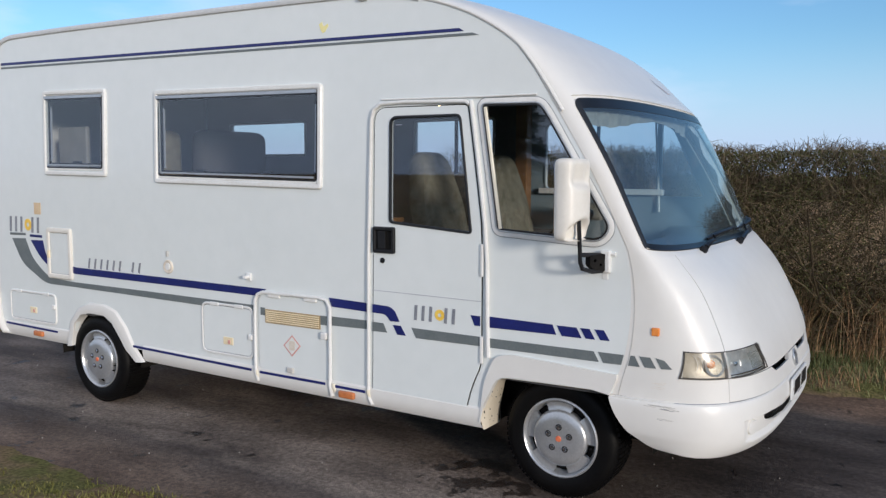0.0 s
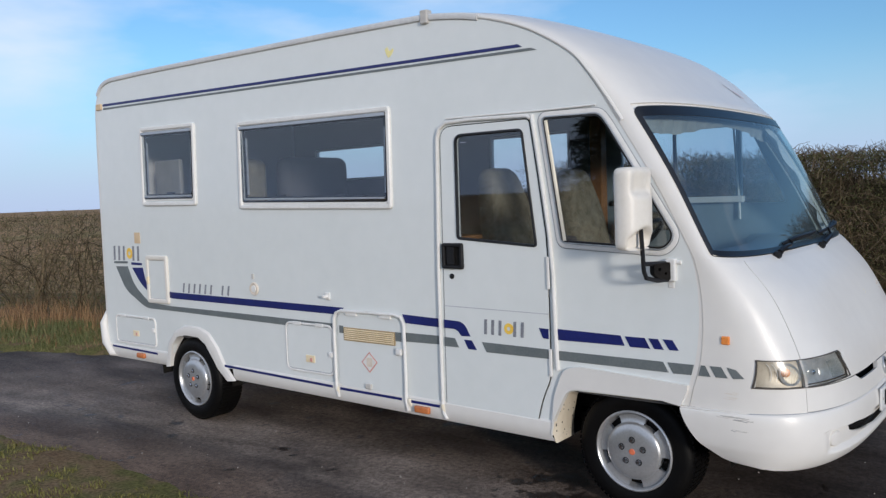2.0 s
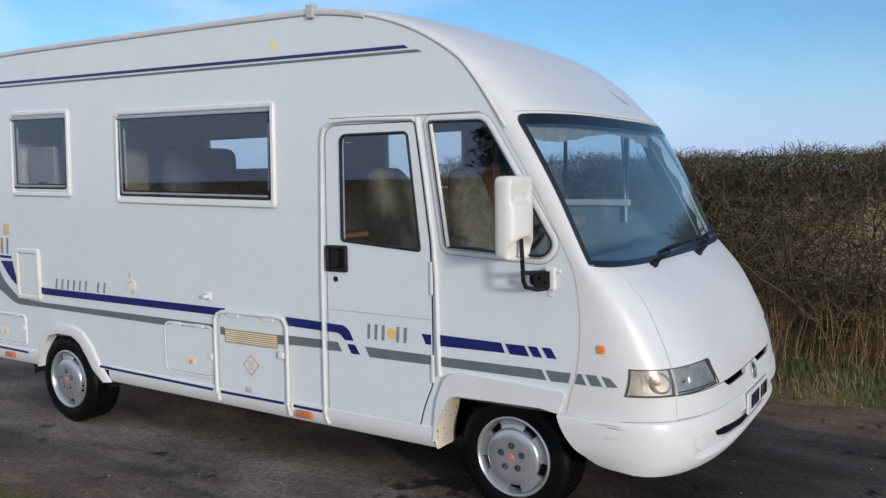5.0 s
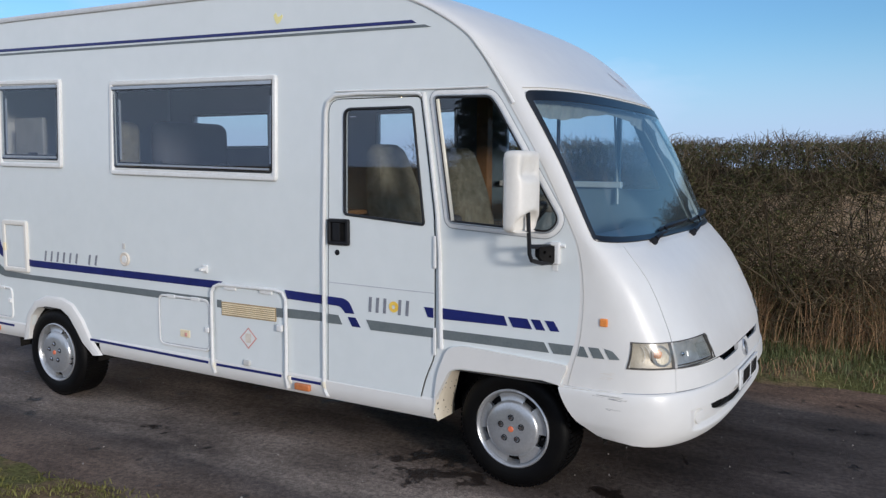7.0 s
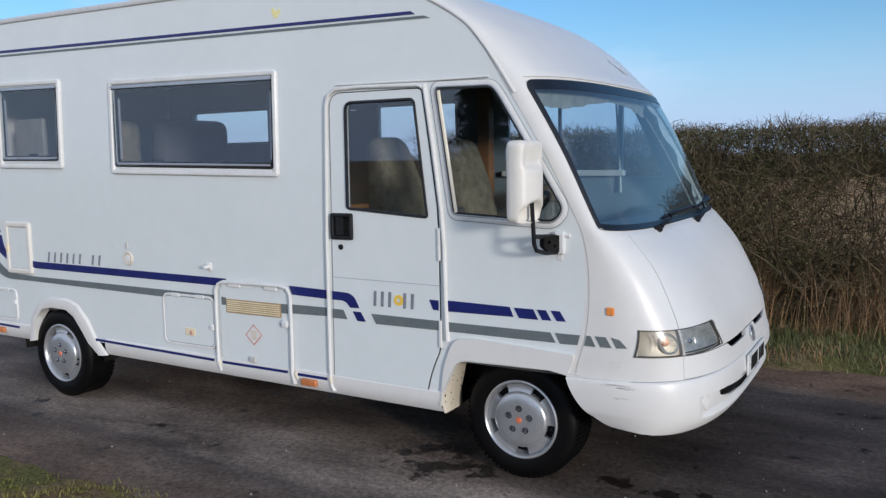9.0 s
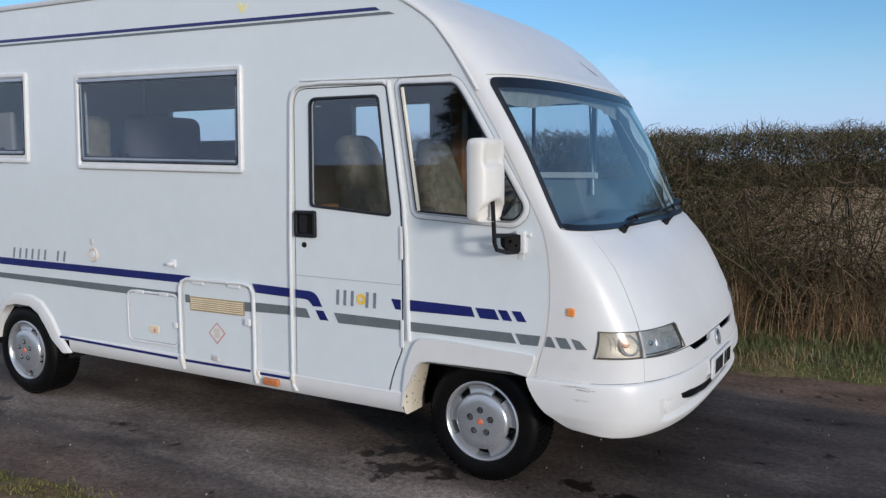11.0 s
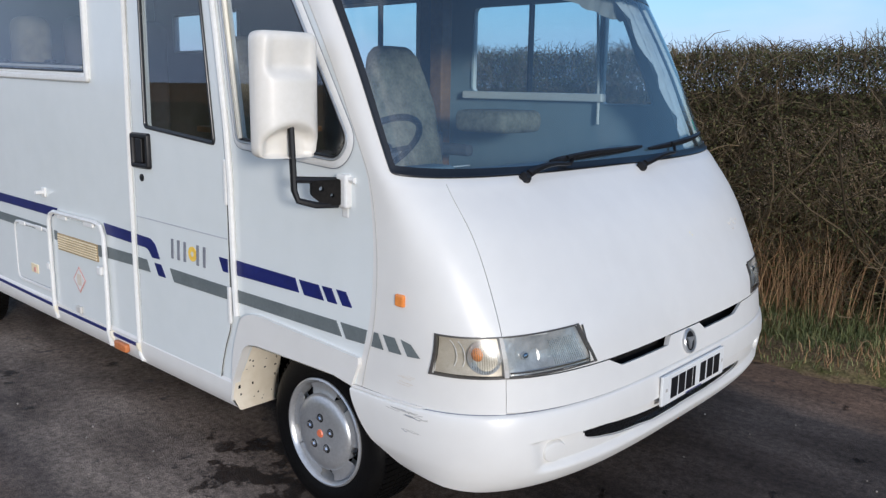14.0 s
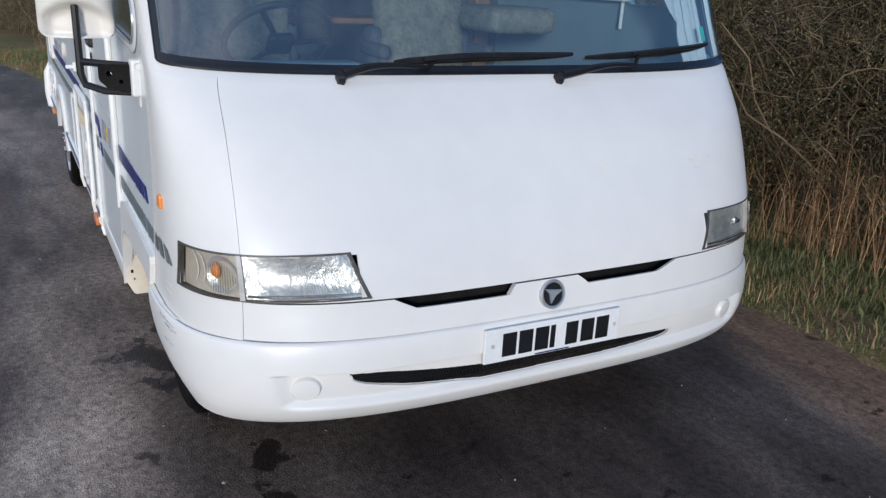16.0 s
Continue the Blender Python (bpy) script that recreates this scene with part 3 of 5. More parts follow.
def quad_patch(c, nu, nv, off, thick=0.0, flip=False, bow=0.0):
    """A piece of the shell between four corners (v, turn): outer top, inner top, inner bottom, outer bottom."""
    verts, faces = [], []
    for d in ((off, off - thick) if thick else (off,)):
        for i in range(nv + 1):
            q = i / nv
            for j in range(nu + 1):
                p = j / nu
                v = (c[0][0] * (1 - p) + c[1][0] * p) * (1 - q) + (c[3][0] * (1 - p) + c[2][0] * p) * q
                t = (c[0][1] * (1 - p) + c[1][1] * p) * (1 - q) + (c[3][1] * (1 - p) + c[2][1] * p) * q
                verts.append(shell(v, 180 - t if flip else t, d + bow * math.sin(math.pi * p) * math.sin(math.pi * q)))
    k, m = nu + 1, nv + 1
    for i in range(nv):
        for j in range(nu):
            q = (i * k + j, i * k + j + 1, (i + 1) * k + j + 1, (i + 1) * k + j)
            faces.append(q)
            if thick:
                faces.append(tuple(m * k + x for x in q[::-1]))
    if thick:
        rim = [j for j in range(nu)] + [i * k + nu for i in range(nv)] + [nv * k + j for j in range(nu, 0, -1)] + [i * k for i in range(nv, 0, -1)]
        faces += [(rim[i - 1], rim[i], m * k + rim[i], m * k + rim[i - 1]) for i in range(len(rim))]
    return verts, faces


def headlight(flip):
    """A lamp unit: dark surround, two silvered bowls with bulbs, ribbed clear glass."""
    O = LAMP
    def skew(p):
        return p * .965 if p < .486 else .469 + (p - .486) * 1.033
    def at(p, q):
        p = skew(p)
        return tuple((O[0][k] * (1 - p) + O[1][k] * p) * (1 - q) + (O[3][k] * (1 - p) + O[2][k] * p) * q for k in (0, 1))
    def area(p0, p1, q0, q1):
        return [at(p0, q0), at(p1, q0), at(p1, q1), at(p0, q1)]
    def spot(p, q, off):
        v, t = at(p, q)
        return shell(v, 180 - t if flip else t, off)
    def disc(p0, p1, q0, q1, off, depth, mat, name, label):
        (va, ta), (vb, tb) = at((p0 + p1) / 2, q0), at((p0 + p1) / 2, q1)
        t0, t1 = 15.3 + 52.0 * skew(p0), 15.3 + 52.0 * skew(p1)
        a, b = (180 - t1, 180 - t0) if flip else (t0, t1)
        vs = rows_of(va, vb, (vb - va) / 2 - .001, 2)
        def hollow(v, t):
            r = (2 * (v - va) / (vb - va) - 1) ** 2 + (2 * (t - a) / (b - a) - 1) ** 2
            return depth * max(0, 1 - r)
        part(name, patch(vs, *round_limits(va, vb, a, b, (vb - va) / 2, (b - a) / 2), 16, off=off, dent=hollow), mat, body, label, "all")
    body = part("headlight", quad_patch(area(-.008, 1.006, -.03, 1.03), 30, 8, -.044, .006, flip), DARK, van, "clear headlight with an indicator section")
    for c in (area(-.008, 1.006, -.028, .012), area(-.008, 1.006, .984, 1.028)):
        part("surround", quad_patch(c, 30, 2, .0042, .016, flip), GASKET, body, "dark grey lamp surround", True)
    for c in (area(-.008, .010, -.03, 1.03), area(.992, 1.006, -.03, 1.03)):
        part("surround", quad_patch(c, 2, 8, .0045, .016, flip), GASKET, body, "dark grey lamp surround", True)
    part("divider", quad_patch(area(.472, .500, .0, 1.0), 2, 8, .0048, .02, flip), ROOFTRIM, body, "grey bar between the lamps", True)
    part("indicator_back", quad_patch(area(.01, .478, .01, .99), 20, 10, -.016, 0, flip, -.012), LAMPGREY, body, "dull grey indicator bowl", "all")
    disc(.225, .468, .07, .94, -.012, .022, REFLECT, "indicator_bowl", "silvered indicator bowl")
    for k in (.07, .13):
        part("crescent", tube([spot(k + .08 * math.sin(a), .5 - .42 * math.cos(a), -.014) for a in spread(.3, 2.2, 12)], .0012, 6), TRIM, body)
    c = spot(.300, .38, -.016)
    v_, f_ = lathe([(.0, -.015), (.012, -.012), (.020, -.005), (.022, .0), (.018, .007), (.0, .012)], 20, *c)
    part("indicator_bulb", (v_, f_), ORANGE, body, "orange bulb", True)
    part("main_back", quad_patch(area(.495, .995, .01, .99), 24, 12, -.008, 0, flip, -.022), REFLECT, body, "silvered reflector", "all")
    disc(.525, .735, .08, .86, -.026, .016, REFLECT, "bulb_bowl", "round headlamp bowl")
    v_, f_ = lathe([(.0, -.014), (.009, -.012), (.013, .0), (.009, .012)], 16, *spot(.632, .46, -.020))
    part("bulb_shield", (v_, f_), CHROME, body, "", True)
    part("chrome_strip", quad_patch(area(.51, .98, .875, .925), 16, 1, -.002, .004, flip), CHROME, body)
    g = part("glass", quad_patch(area(.008, .992, .015, .985), 30, 8, .0025, 0, flip, .004), LENS, body, "clear lamp glass", "all")
    g.visible_shadow = False
    for i in range(16):
        p = .775 + i * .0112
        part("rib", quad_patch(area(p, p + .005, .16 + .02 * (i % 3), .80), 1, 6, .0085, .0015, flip), LENS, g)
    for i in range(13):
        p = .262 + i * .0160
        part("rib", quad_patch(area(p, p + .007, .50 - .36 * math.sin(math.pi * (i + 3) / 16), .50 + .36 * math.sin(math.pi * (i + 3) / 16)), 1, 6, .0085, .0015, flip), LENS, g)


headlight(False)
headlight(True)
av, at = shell_xz(.533, .972)
ap = shell(av, at)
part("side_indicator", block(ap.x - .019, ap.y - .010, ap.z - .02, ap.x + .019, ap.y + .012, ap.z + .02, .006), ORANGE, van, "small orange side indicator")


# side windows: white frame, black gasket, smoked pane, top rail, catches
def side_window(o, outer, catches, label):
    # o: opening, outer: outline of the raised frame, each from the lower rear corner round
    def at(u, v, q=o):
        return tuple((q[0][k] * (1 - u) + q[1][k] * u) * (1 - v) + (q[3][k] * (1 - u) + q[2][k] * u) * v for k in (0, 1))
    hole = rounded(o, .025)
    w = part("side_window", moulding(rounded(outer, .03), .034, .020), TRIM, van, label, True)
    part("frame_lip", moulding(inset(hole, -.016), .016, .008), TRIM, w, "", True)
    part("gasket", moulding(inset(hole, -.004), .014, .010), SEAL, w, "black rubber gasket", True)
    g = part("pane", plate(inset(hole, .006), -.014, -.010), TINTED, w, "smoked acrylic pane")
    g.visible_shadow = False
    part("top_rail", plate([at(.002, .962), at(.998, .962), at(.998, .998), at(.002, .998)], -.020, -.006), ALLOY, w, "aluminium hinge rail")
    part("rail_shadow_gap", plate([at(.006, .948), at(.994, .948), at(.994, .960), at(.006, .960)], -.017, -.012), SEAL, w)
    part("bottom_rail", plate([at(.03, .030), at(.985, .030), at(.985, .052), at(.03, .052)], -.017, -.006), ALLOY, w, "aluminium bottom rail")
    part("inner_frame", moulding(inset(o, .02), .018, .01, y0=.012), DARK, w)
    for u in catches:
        x, z = at(u, .075)
        part("catch", block(x - .04, .0, z - .012, x + .04, .03, z + .012, .005), BLACK, w)
    d = .026 / (o[1][0] - o[0][0])
    for u in (2.0 * d, 1 - 1.1 * d):
        part("stay", plate([at(u, .10), at(u + .4 * d, .10), at(u + .4 * d, .84), at(u, .84)], .0, .010), OLDBAR, w, "grey window stay")


side_window(Q1, [(-4.295, 1.695), (-3.537, 1.684), (-3.512, 2.318), (-4.275, 2.338)], [.52], "small white-framed smoked side window")
side_window(Q2, [(-3.003, 1.645), (-1.502, 1.618), (-1.490, 2.245), (-2.985, 2.276)], [.28, .70], "long white-framed smoked side window")

# driver's door
DW = rounded([(-1.003, 1.440), (-.474, 1.400), (-.546, 2.026), (-.998, 2.028)], [.02, .02, .03, .045])
door = part("door", plate(inset(DOOR, .006), -.006, .022, (DW,)), PANEL, van, "white driver's door with a smoked window")
part("window_seal", moulding(inset(DW, -.008), .016, .014), SEAL, door, "black window seal", True)
dg = part("pane", plate(inset(DW, .003), .0, .004), TINTED, door, "smoked door glass")
dg.visible_shadow = False
part("glass_mark", block(-.965, -.0012, 1.983, -.925, -.0002, 1.987, 0), OLDBAR, door)
h = part("door_handle", moulding(rect(-1.120, 1.261, -.966, 1.413, .015), .024, .018, y0=-.006), BLACK, door, "black recessed door handle", True)
part("recess", block(-1.10, -.008, 1.28, -.986, -.003, 1.395, .002), DARK, h)
part("lever", block(-1.085, -.018, 1.285, -1.03, -.008, 1.39, .006), BLACK, h)
lk = lathe([(.016, -.004), (.016, -.010), (.012, -.012), (.0, -.012)], 20, -1.056, 0, 1.219)
part("door_lock", lk, BLACK, door, "", True)
part("door_crease", plate([(-1.127, 1.0405), (-.41, 1.0345), (-.41, 1.0385), (-1.127, 1.0445)], -.0075, -.005), OLDBAR, door)
for z0, z1 in ((1.17, 1.345), (.70, .85)):
    part("hinge", block(-.412, -.017, z0, -.393, -.004, z1, .005), TRIM, door, "white door hinge")
part("door_frame", tube([(-1.130, .02, .362), (-1.140, -.006, .370), (-1.152, -.010, .395), (-1.158, -.010, .45), (-1.153, -.010, 1.23), (-1.128, -.010, 2.02), (-1.110, -.010, 2.075), (-1.06, -.010, 2.105),
                         (-.9, -.010, 2.109), (-.51, -.010, 2.095), (-.485, -.010, 2.08)], .011, 8), TRIM, van, "white raised door frame", True)
part("door_post", tube([(-.478, -.008, 2.098), (-.432, -.010, 1.80), (-.386, -.010, 1.45), (-.372, -.010, 1.25), (-.368, -.010, .95), (-.362, -.008, .74)], .012, 8, flat=(1, 1)), TRIM, van, "white raised door post", True)
part("drip_rail", tube([(-1.06, -.006, 2.128), (-.8, -.008, 2.124), (-.46, -.008, 2.116), (-.10, -.006, 2.114)], .005, 6), TRIM, van)

part("door_gap", tube([(x, -.0035, z) for x, z in inset(DOOR, .003)], .0016, 5, closed=True), DARK, door, "dark gap round the door")

# cab window
cw = part("cab_window", moulding(inset(CABWIN, -.034), .036, .008), TRIM, van, "white-framed quarter window of the cab", True)
part("gasket", moulding(inset(CABWIN, -.002), .010, .010), SEAL, cw, "black rubber gasket", True)
part("frame_edge", tube([(x, -.003, z) for x, z in inset(CABWIN, -.036)], .0014, 5, closed=True), LETTER, cw)
part("frame_lip", moulding(inset(CABWIN, -.012), .010, .013), ALLOY, cw, "grey metal lip", True)
cg = part("pane", plate(inset(CABWIN, .004), -.004, .0), TINTED, cw, "smoked cab glass")
cg.visible_shadow = False
part("slider_bar", tube([(-.392, -.008, 2.06), (-.297, -.008, 1.43)], .010, 6), OLDTRIM2, cw)

# windows of the far side
for o, post in ((FARHOLES[0], None), (FARHOLES[1], -1.89), (FARHOLES[2], -.62), (FARHOLES[3], None)):
    w = part("far_window", moulding(inset(o, -.006), .022 if o[0][0] < -1.2 else .010, .02 if o[0][0] < -1.2 else .008, y0=2 * MID - .042), TRIM if o[0][0] < -1.2 else DASH, van, "far side window", True)
    g = part("pane", plate(inset(o, .004), 2 * MID - .018, 2 * MID - .014), FARPANE, w)
    g.visible_shadow = False
    if post:
        zz = [p[1] for p in o]
        part("post", block(post - .008, 2 * MID - .06, min(zz), post + .008, 2 * MID - .02, max(zz), .003), BLACK, w)
part("cab_lining", plate([(-1.25, .69), (.33, .69)] + [(x - .004, z) for x, z in EDGE[66:27:-1]] + [(-1.25, 2.65)], 2 * MID - .040, 2 * MID - .033, (inset(FARHOLES[2], -.004), inset(FARHOLES[3], -.004))), DASH, van)
part("far_rail", block(-1.10, 2 * MID - .09, 1.560, -.10, 2 * MID - .035, 1.605, .008), TRIM, van, "white window ledge")
part("far_post", tube([(-.17, 2 * MID - .06, 2.10), (-.135, 2 * MID - .06, 1.55), (-.13, 2 * MID - .065, 1.44)], .008, 8), TRIM, van)


# stripes of vinyl
def stripe(pts, mat, y=0.0, name="stripe"):
    part(name, plate(pts, y - .003, y + .003), mat, van)


def shell_stripe(pts, mat):
    """A four-cornered stripe that follows the wing."""
    a, b, c, d = pts
    verts, faces, n = [], [], 5
    for i in range(n + 1):
        for j in range(n + 1):
            s, t = i / n, j / n
            x = (a[0] * (1 - s) + b[0] * s) * (1 - t) + (d[0] * (1 - s) + c[0] * s) * t
            z = (a[1] * (1 - s) + b[1] * s) * (1 - t) + (d[1] * (1 - s) + c[1] * s) * t
            v, tt = shell_xz(x, z)
            verts.append(shell(v, max(tt, .3), .003))
    for i in range(n):
        for j in range(n):
            o = i * (n + 1) + j
            faces.append((o, o + 1, o + n + 2, o + n + 1))
    part("stripe", (verts, faces), mat, van)


stripe(rounded([(-4.534, 1.176), (-4.370, 1.180), (-4.338, 1.060), (-4.245, 1.008), (-4.036, 1.000), (-3.95, .992), (-1.975, .980), (-2.040, .931), (-3.955, .941), (-4.041, .953), (-4.248, .958), (-4.40, 1.030)],
               [0, 0, .06, .06, 0, 0, 0, 0, 0, 0, .06, .08]), NAVY)
stripe(rounded([(-4.793, 1.181), (-4.606, 1.186), (-4.522, 1.030), (-4.313, .893), (-4.0, .877), (-3.27, .875), (-2.071, .868), (-2.073, .792), (-2.592, .823), (-3.27, .831), (-4.0, .839), (-4.348, .840), (-4.660, .985)],
               [0, 0, .08, .08, .06, 0, 0, 0, 0, 0, .06, .08, .08]), GREY)
stripe([(-4.820, 1.226), (-4.602, 1.230), (-4.602, 1.211), (-4.820, 1.207)], GREY)
stripe([(-4.542, 1.222), (-4.381, 1.220), (-4.381, 1.200), (-4.542, 1.202)], NAVY)
stripe([(-2.018, .862), (-1.981, .861), (-1.981, .812), (-2.018, .813)], GREY, -.008)
stripe([(-1.521, .855), (-1.472, .855), (-1.472, .799), (-1.521, .798)], GREY, -.008)
stripe([(-1.462, .969), (-1.162, .961), (-1.162, .909), (-1.437, .916)], NAVY)
stripe([(-1.439, .856), (-1.163, .858), (-1.163, .807), (-1.439, .801)], GREY)
stripe(rounded([(-1.128, .960), (-1.010, .957), (-.972, .936), (-.938, .874), (-1.002, .872), (-1.036, .909), (-1.129, .911)], [0, .03, .02, 0, 0, .03, 0]), NAVY, -.006)
stripe([(-.984, .852), (-.930, .852), (-.895, .799), (-.954, .799)], NAVY, -.006)
stripe([(-1.129, .856), (-1.052, .855), (-1.025, .803), (-1.130, .802)], GREY, -.006)
stripe([(-.855, .849), (-.413, .846), (-.413, .795), (-.824, .793)], GREY, -.006)
stripe([(-.471, .958), (-.413, .957), (-.413, .903), (-.447, .904)], NAVY, -.006)
stripe([(-.358, .960), (.004, .954), (.025, .904), (-.358, .901)], NAVY)
stripe([(.028, .952), (.134, .952), (.162, .901), (.056, .901)], NAVY)
stripe([(.154, .952), (.203, .952), (.232, .902), (.184, .902)], NAVY)
stripe([(.229, .953), (.277, .953), (.308, .904), (.261, .903)], NAVY)
stripe([(-.358, .843), (.227, .843), (.255, .793), (-.358, .793)], GREY)
stripe([(.250, .843), (.3815, .843), (.3685, .793), (.278, .791)], GREY)
shell_stripe([(.3815, .845), (.436, .845), (.462, .794), (.3685, .794)], GREY)
shell_stripe([(.458, .846), (.511, .846), (.541, .796), (.486, .795)], GREY)
shell_stripe([(.536, .847), (.578, .838), (.614, .799), (.564, .796)], GREY)
stripe([(-4.84, 2.586), (-.556, 2.479), (-.527, 2.461), (-4.84, 2.566)], NAVY)
stripe([(-4.84, 2.553), (-.475, 2.449), (-.436, 2.434), (-4.84, 2.538)], GREY)
for x0, x1, za, zb in ((-4.913, -4.206, .483, .474), (-3.289, -2.106, .468, .451), (-2.031, -1.486, .447, .446), (-1.441, -1.183, .442, .441)):
    stripe([(x0, za), (x1, zb), (x1, zb - .016), (x0, za - .016)], NAVY, -.012)


def letter_bars(x0, z0, x1, z1, n, y, gap, ring):
    """A faded word as plain slanted bars, with a yellow round in place of one of them."""
    w = (x1 - x0) / n
    for i in range(n):
        a = x0 + i * w
        if i == ring:
            cx, cz, r = a + w / 2, (z0 + z1) / 2, w * .62
            verts, faces = lathe([(r * .36, -.003), (r, -.003), (r, .002)], 24, cx, y, cz)
            part("word_round", (verts, faces), YELLOW, van)
        else:
            stripe([(a + gap, z0), (a + gap + w * .36, z0), (a + gap + w * .46, z1), (a + gap + w * .1, z1)], LETTER, y, "word_bar")


letter_bars(-.842, .896, -.545, .981, 6, -.006, .004, 3)
letter_bars(-4.828, 1.236, -4.375, 1.360, 6, 0.0, .005, 3)
for i in range(9):
    if i != 6:
        a = -3.805 + i * .0725
        stripe([(a, .996 + .001 * i), (a + .018, .996), (a + .034, 1.072), (a + .016, 1.072)], LETTER, 0.0, "word_bar")
stripe([(-4.471, 1.384), (-4.383, 1.384), (-4.383, 1.476), (-4.471, 1.476)], TAN, name="tan_patch")

# lockers, vents and catches
for o in (rect(-2.572, .508, -2.086, .855, .06), rect(-4.850, .512, -4.222, .762, .05)):
    lo = part("locker", moulding(o, .016, .010), TRIM, van, "white locker door with a rounded frame", True)
    part("leaf", plate(inset(o, .02), -.005, .003), PANEL, lo)
    part("gap", tube([(x, -.0045, z) for x, z in inset(o, .0185)], .0013, 5, closed=True), LETTER, lo)
    x0, x1, z0, z1 = min(p[0] for p in o), max(p[0] for p in o), min(p[1] for p in o), max(p[1] for p in o)
    for x in (x0 + .13, x1 - .13):
        part("hinge", block(x - .04, -.014, z1 - .02, x + .04, -.004, z1 + .004, .004), TRIM, lo)
    cx = (x0 + x1) / 2
    part("lock_plate", block(cx - .035, -.010, z0 + .075, cx + .055, -.003, z0 + .125, .004), OLDTRIM, lo, "yellowed lock plate")
    part("lock", block(cx + .01, -.014, z0 + .082, cx + .032, -.008, z0 + .108, .003), RED, lo)
    part("catch", block(x1 - .04, -.022, z0 + .13, x1 - .005, -.004, z0 + .165, .006), TRIM, lo)
so = rect(-4.302, .890, -3.990, 1.287, .025)
sl = part("service_hatch", moulding(so, .040, .020), MIRRORC, van, "white service hatch beside the rear logo", True)
part("leaf", plate(inset(so, .03), -.008, .003), PANEL, sl)
part("gap", tube([(x, -.0085, z) for x, z in inset(so, .041)], .0012, 5, closed=True), LETTER, sl)
part("catch", block(-4.29, -.024, 1.05, -4.262, -.008, 1.11, .004), OLDTRIM, sl)
gas = part("gas_locker", plate(rounded([(-2.035, .452), (-1.462, .450), (-1.462, .942), (-2.035, .942)], .05), -.008, .003), PANEL, van, "white gas locker door with a yellowed vent")
part("frame_tube", tube([(-2.046, .03, .376), (-2.052, -.010, .386), (-2.058, -.020, .44), (-2.060, -.018, .80), (-2.056, -.018, .91), (-2.035, -.018, .945), (-1.99, -.018, .962), (-1.52, -.018, .964),
                         (-1.465, -.018, .952), (-1.440, -.018, .91), (-1.440, -.018, .60), (-1.442, -.020, .44), (-1.436, -.012, .376), (-1.430, .03, .364)], .011, 8), TRIM, gas, "white tube frame", True)
for x in (-1.90, -1.60):
    part("hinge", block(x - .05, -.020, .932, x + .05, -.006, .954, .004), TRIM, gas)
vent = part("vent", plate(rounded([(-1.978, .766), (-1.522, .768), (-1.521, .854), (-1.977, .854)], .006), -.012, -.006), VENTBACK, gas, "yellowed slatted gas vent")
for i in range(6):
    z = .776 + i * .0125
    part("slat", block(-1.968, -.018, z, -1.532, -.010, z + .0065, .002), OLDTRIM, vent)
part("diamond_sticker", plate([(-1.756, .572), (-1.684, .645), (-1.754, .709), (-1.827, .637)], -.0095, -.006), RED, gas, "faded diamond hazard sticker")
part("sticker_field", plate([(-1.756, .584), (-1.696, .645), (-1.754, .698), (-1.815, .637)], -.0105, -.0092), TRIM, gas)
part("sticker_mark", plate(rect(-1.779, .612, -1.731, .670), -.0112, -.0102), TAN2, gas)
part("locker_lock", block(-1.793, -.024, .466, -1.739, -.006, .503, .008), ROOFTRIM, gas, "chrome push lock")
for x, z in ((-1.492, .735),):
    part("catch", block(x - .015, -.034, z - .022, x + .03, -.01, z + .022, .008), TRIM, gas)
sv = part("water_filler", lathe([(.0, -.006), (.030, -.007), (.042, -.012), (.048, -.006), (.048, .004)], 32, -2.897, 0, 1.065), TAN2, van, "round yellowed water filler", True)
part("filler_centre", lathe([(.0, -.012), (.024, -.011), (.026, -.006)], 24, -2.897, 0, 1.065), TRIM, sv, "", True)
part("filler_keeper", block(-2.915, -.010, 1.135, -2.893, .002, 1.175, .004), ROOFTRIM, van)
ck = part("door_keeper", block(-2.143, -.012, 1.025, -2.10, .002, 1.075, .005), TRIM, van, "white locker keeper")
part("keeper_nose", block(-2.135, -.05, 1.04, -2.108, -.01, 1.06, .005), TRIM, ck)
for x in (-1.314, -4.446):
    z = .396 if x > -2 else .430
    part("side_marker", block(x - .058, -.034, z - .021, x + .058, -.008, z + .021, .009, 3), ORANGE2, van, "oblong orange side marker", True)


# skirts, arches, underside
def skirt(x0, x1, z0, z1):
    prof = [(.0, .415), (-.010, .405), (-.013, .37), (-.006, .325), (.015, .295), (.05, .285), (.05, .30)]
    n = 24
    verts, faces = [], []
    for i in range(n + 1):
        t = i / n
        dz = z0 + (z1 - z0) * t
        verts += [(x0 + (x1 - x0) * t, y, z + dz) for y, z in prof]
    k = len(prof)
    for i in range(n):
        for j in range(k - 1):
            faces.append((i * k + j, i * k + j + 1, (i + 1) * k + j + 1, (i + 1) * k + j))
    part("skirt", (verts, faces), GRP, van, "rounded lower skirt", True)


skirt(-4.95, -4.06, .078, .080)
skirt(-3.19, -.405, .062, .045)
part("rear_corner", tube([(-5.03, .02, .77), (-5.045, -.01, .67), (-5.015, -.012, .50), (-4.93, -.012, .405), (-4.88, .02, .385)], [.015, .035, .04, .03, .01], 10), GRP, van, "rounded rear bumper corner", True)
ro = [(-4.090, .37), (-4.080, .44), (-4.035, .57), (-3.93, .69), (-3.80, .735), (-3.60, .735), (-3.48, .70), (-3.37, .595), (-3.28, .455), (-3.175, .355)]
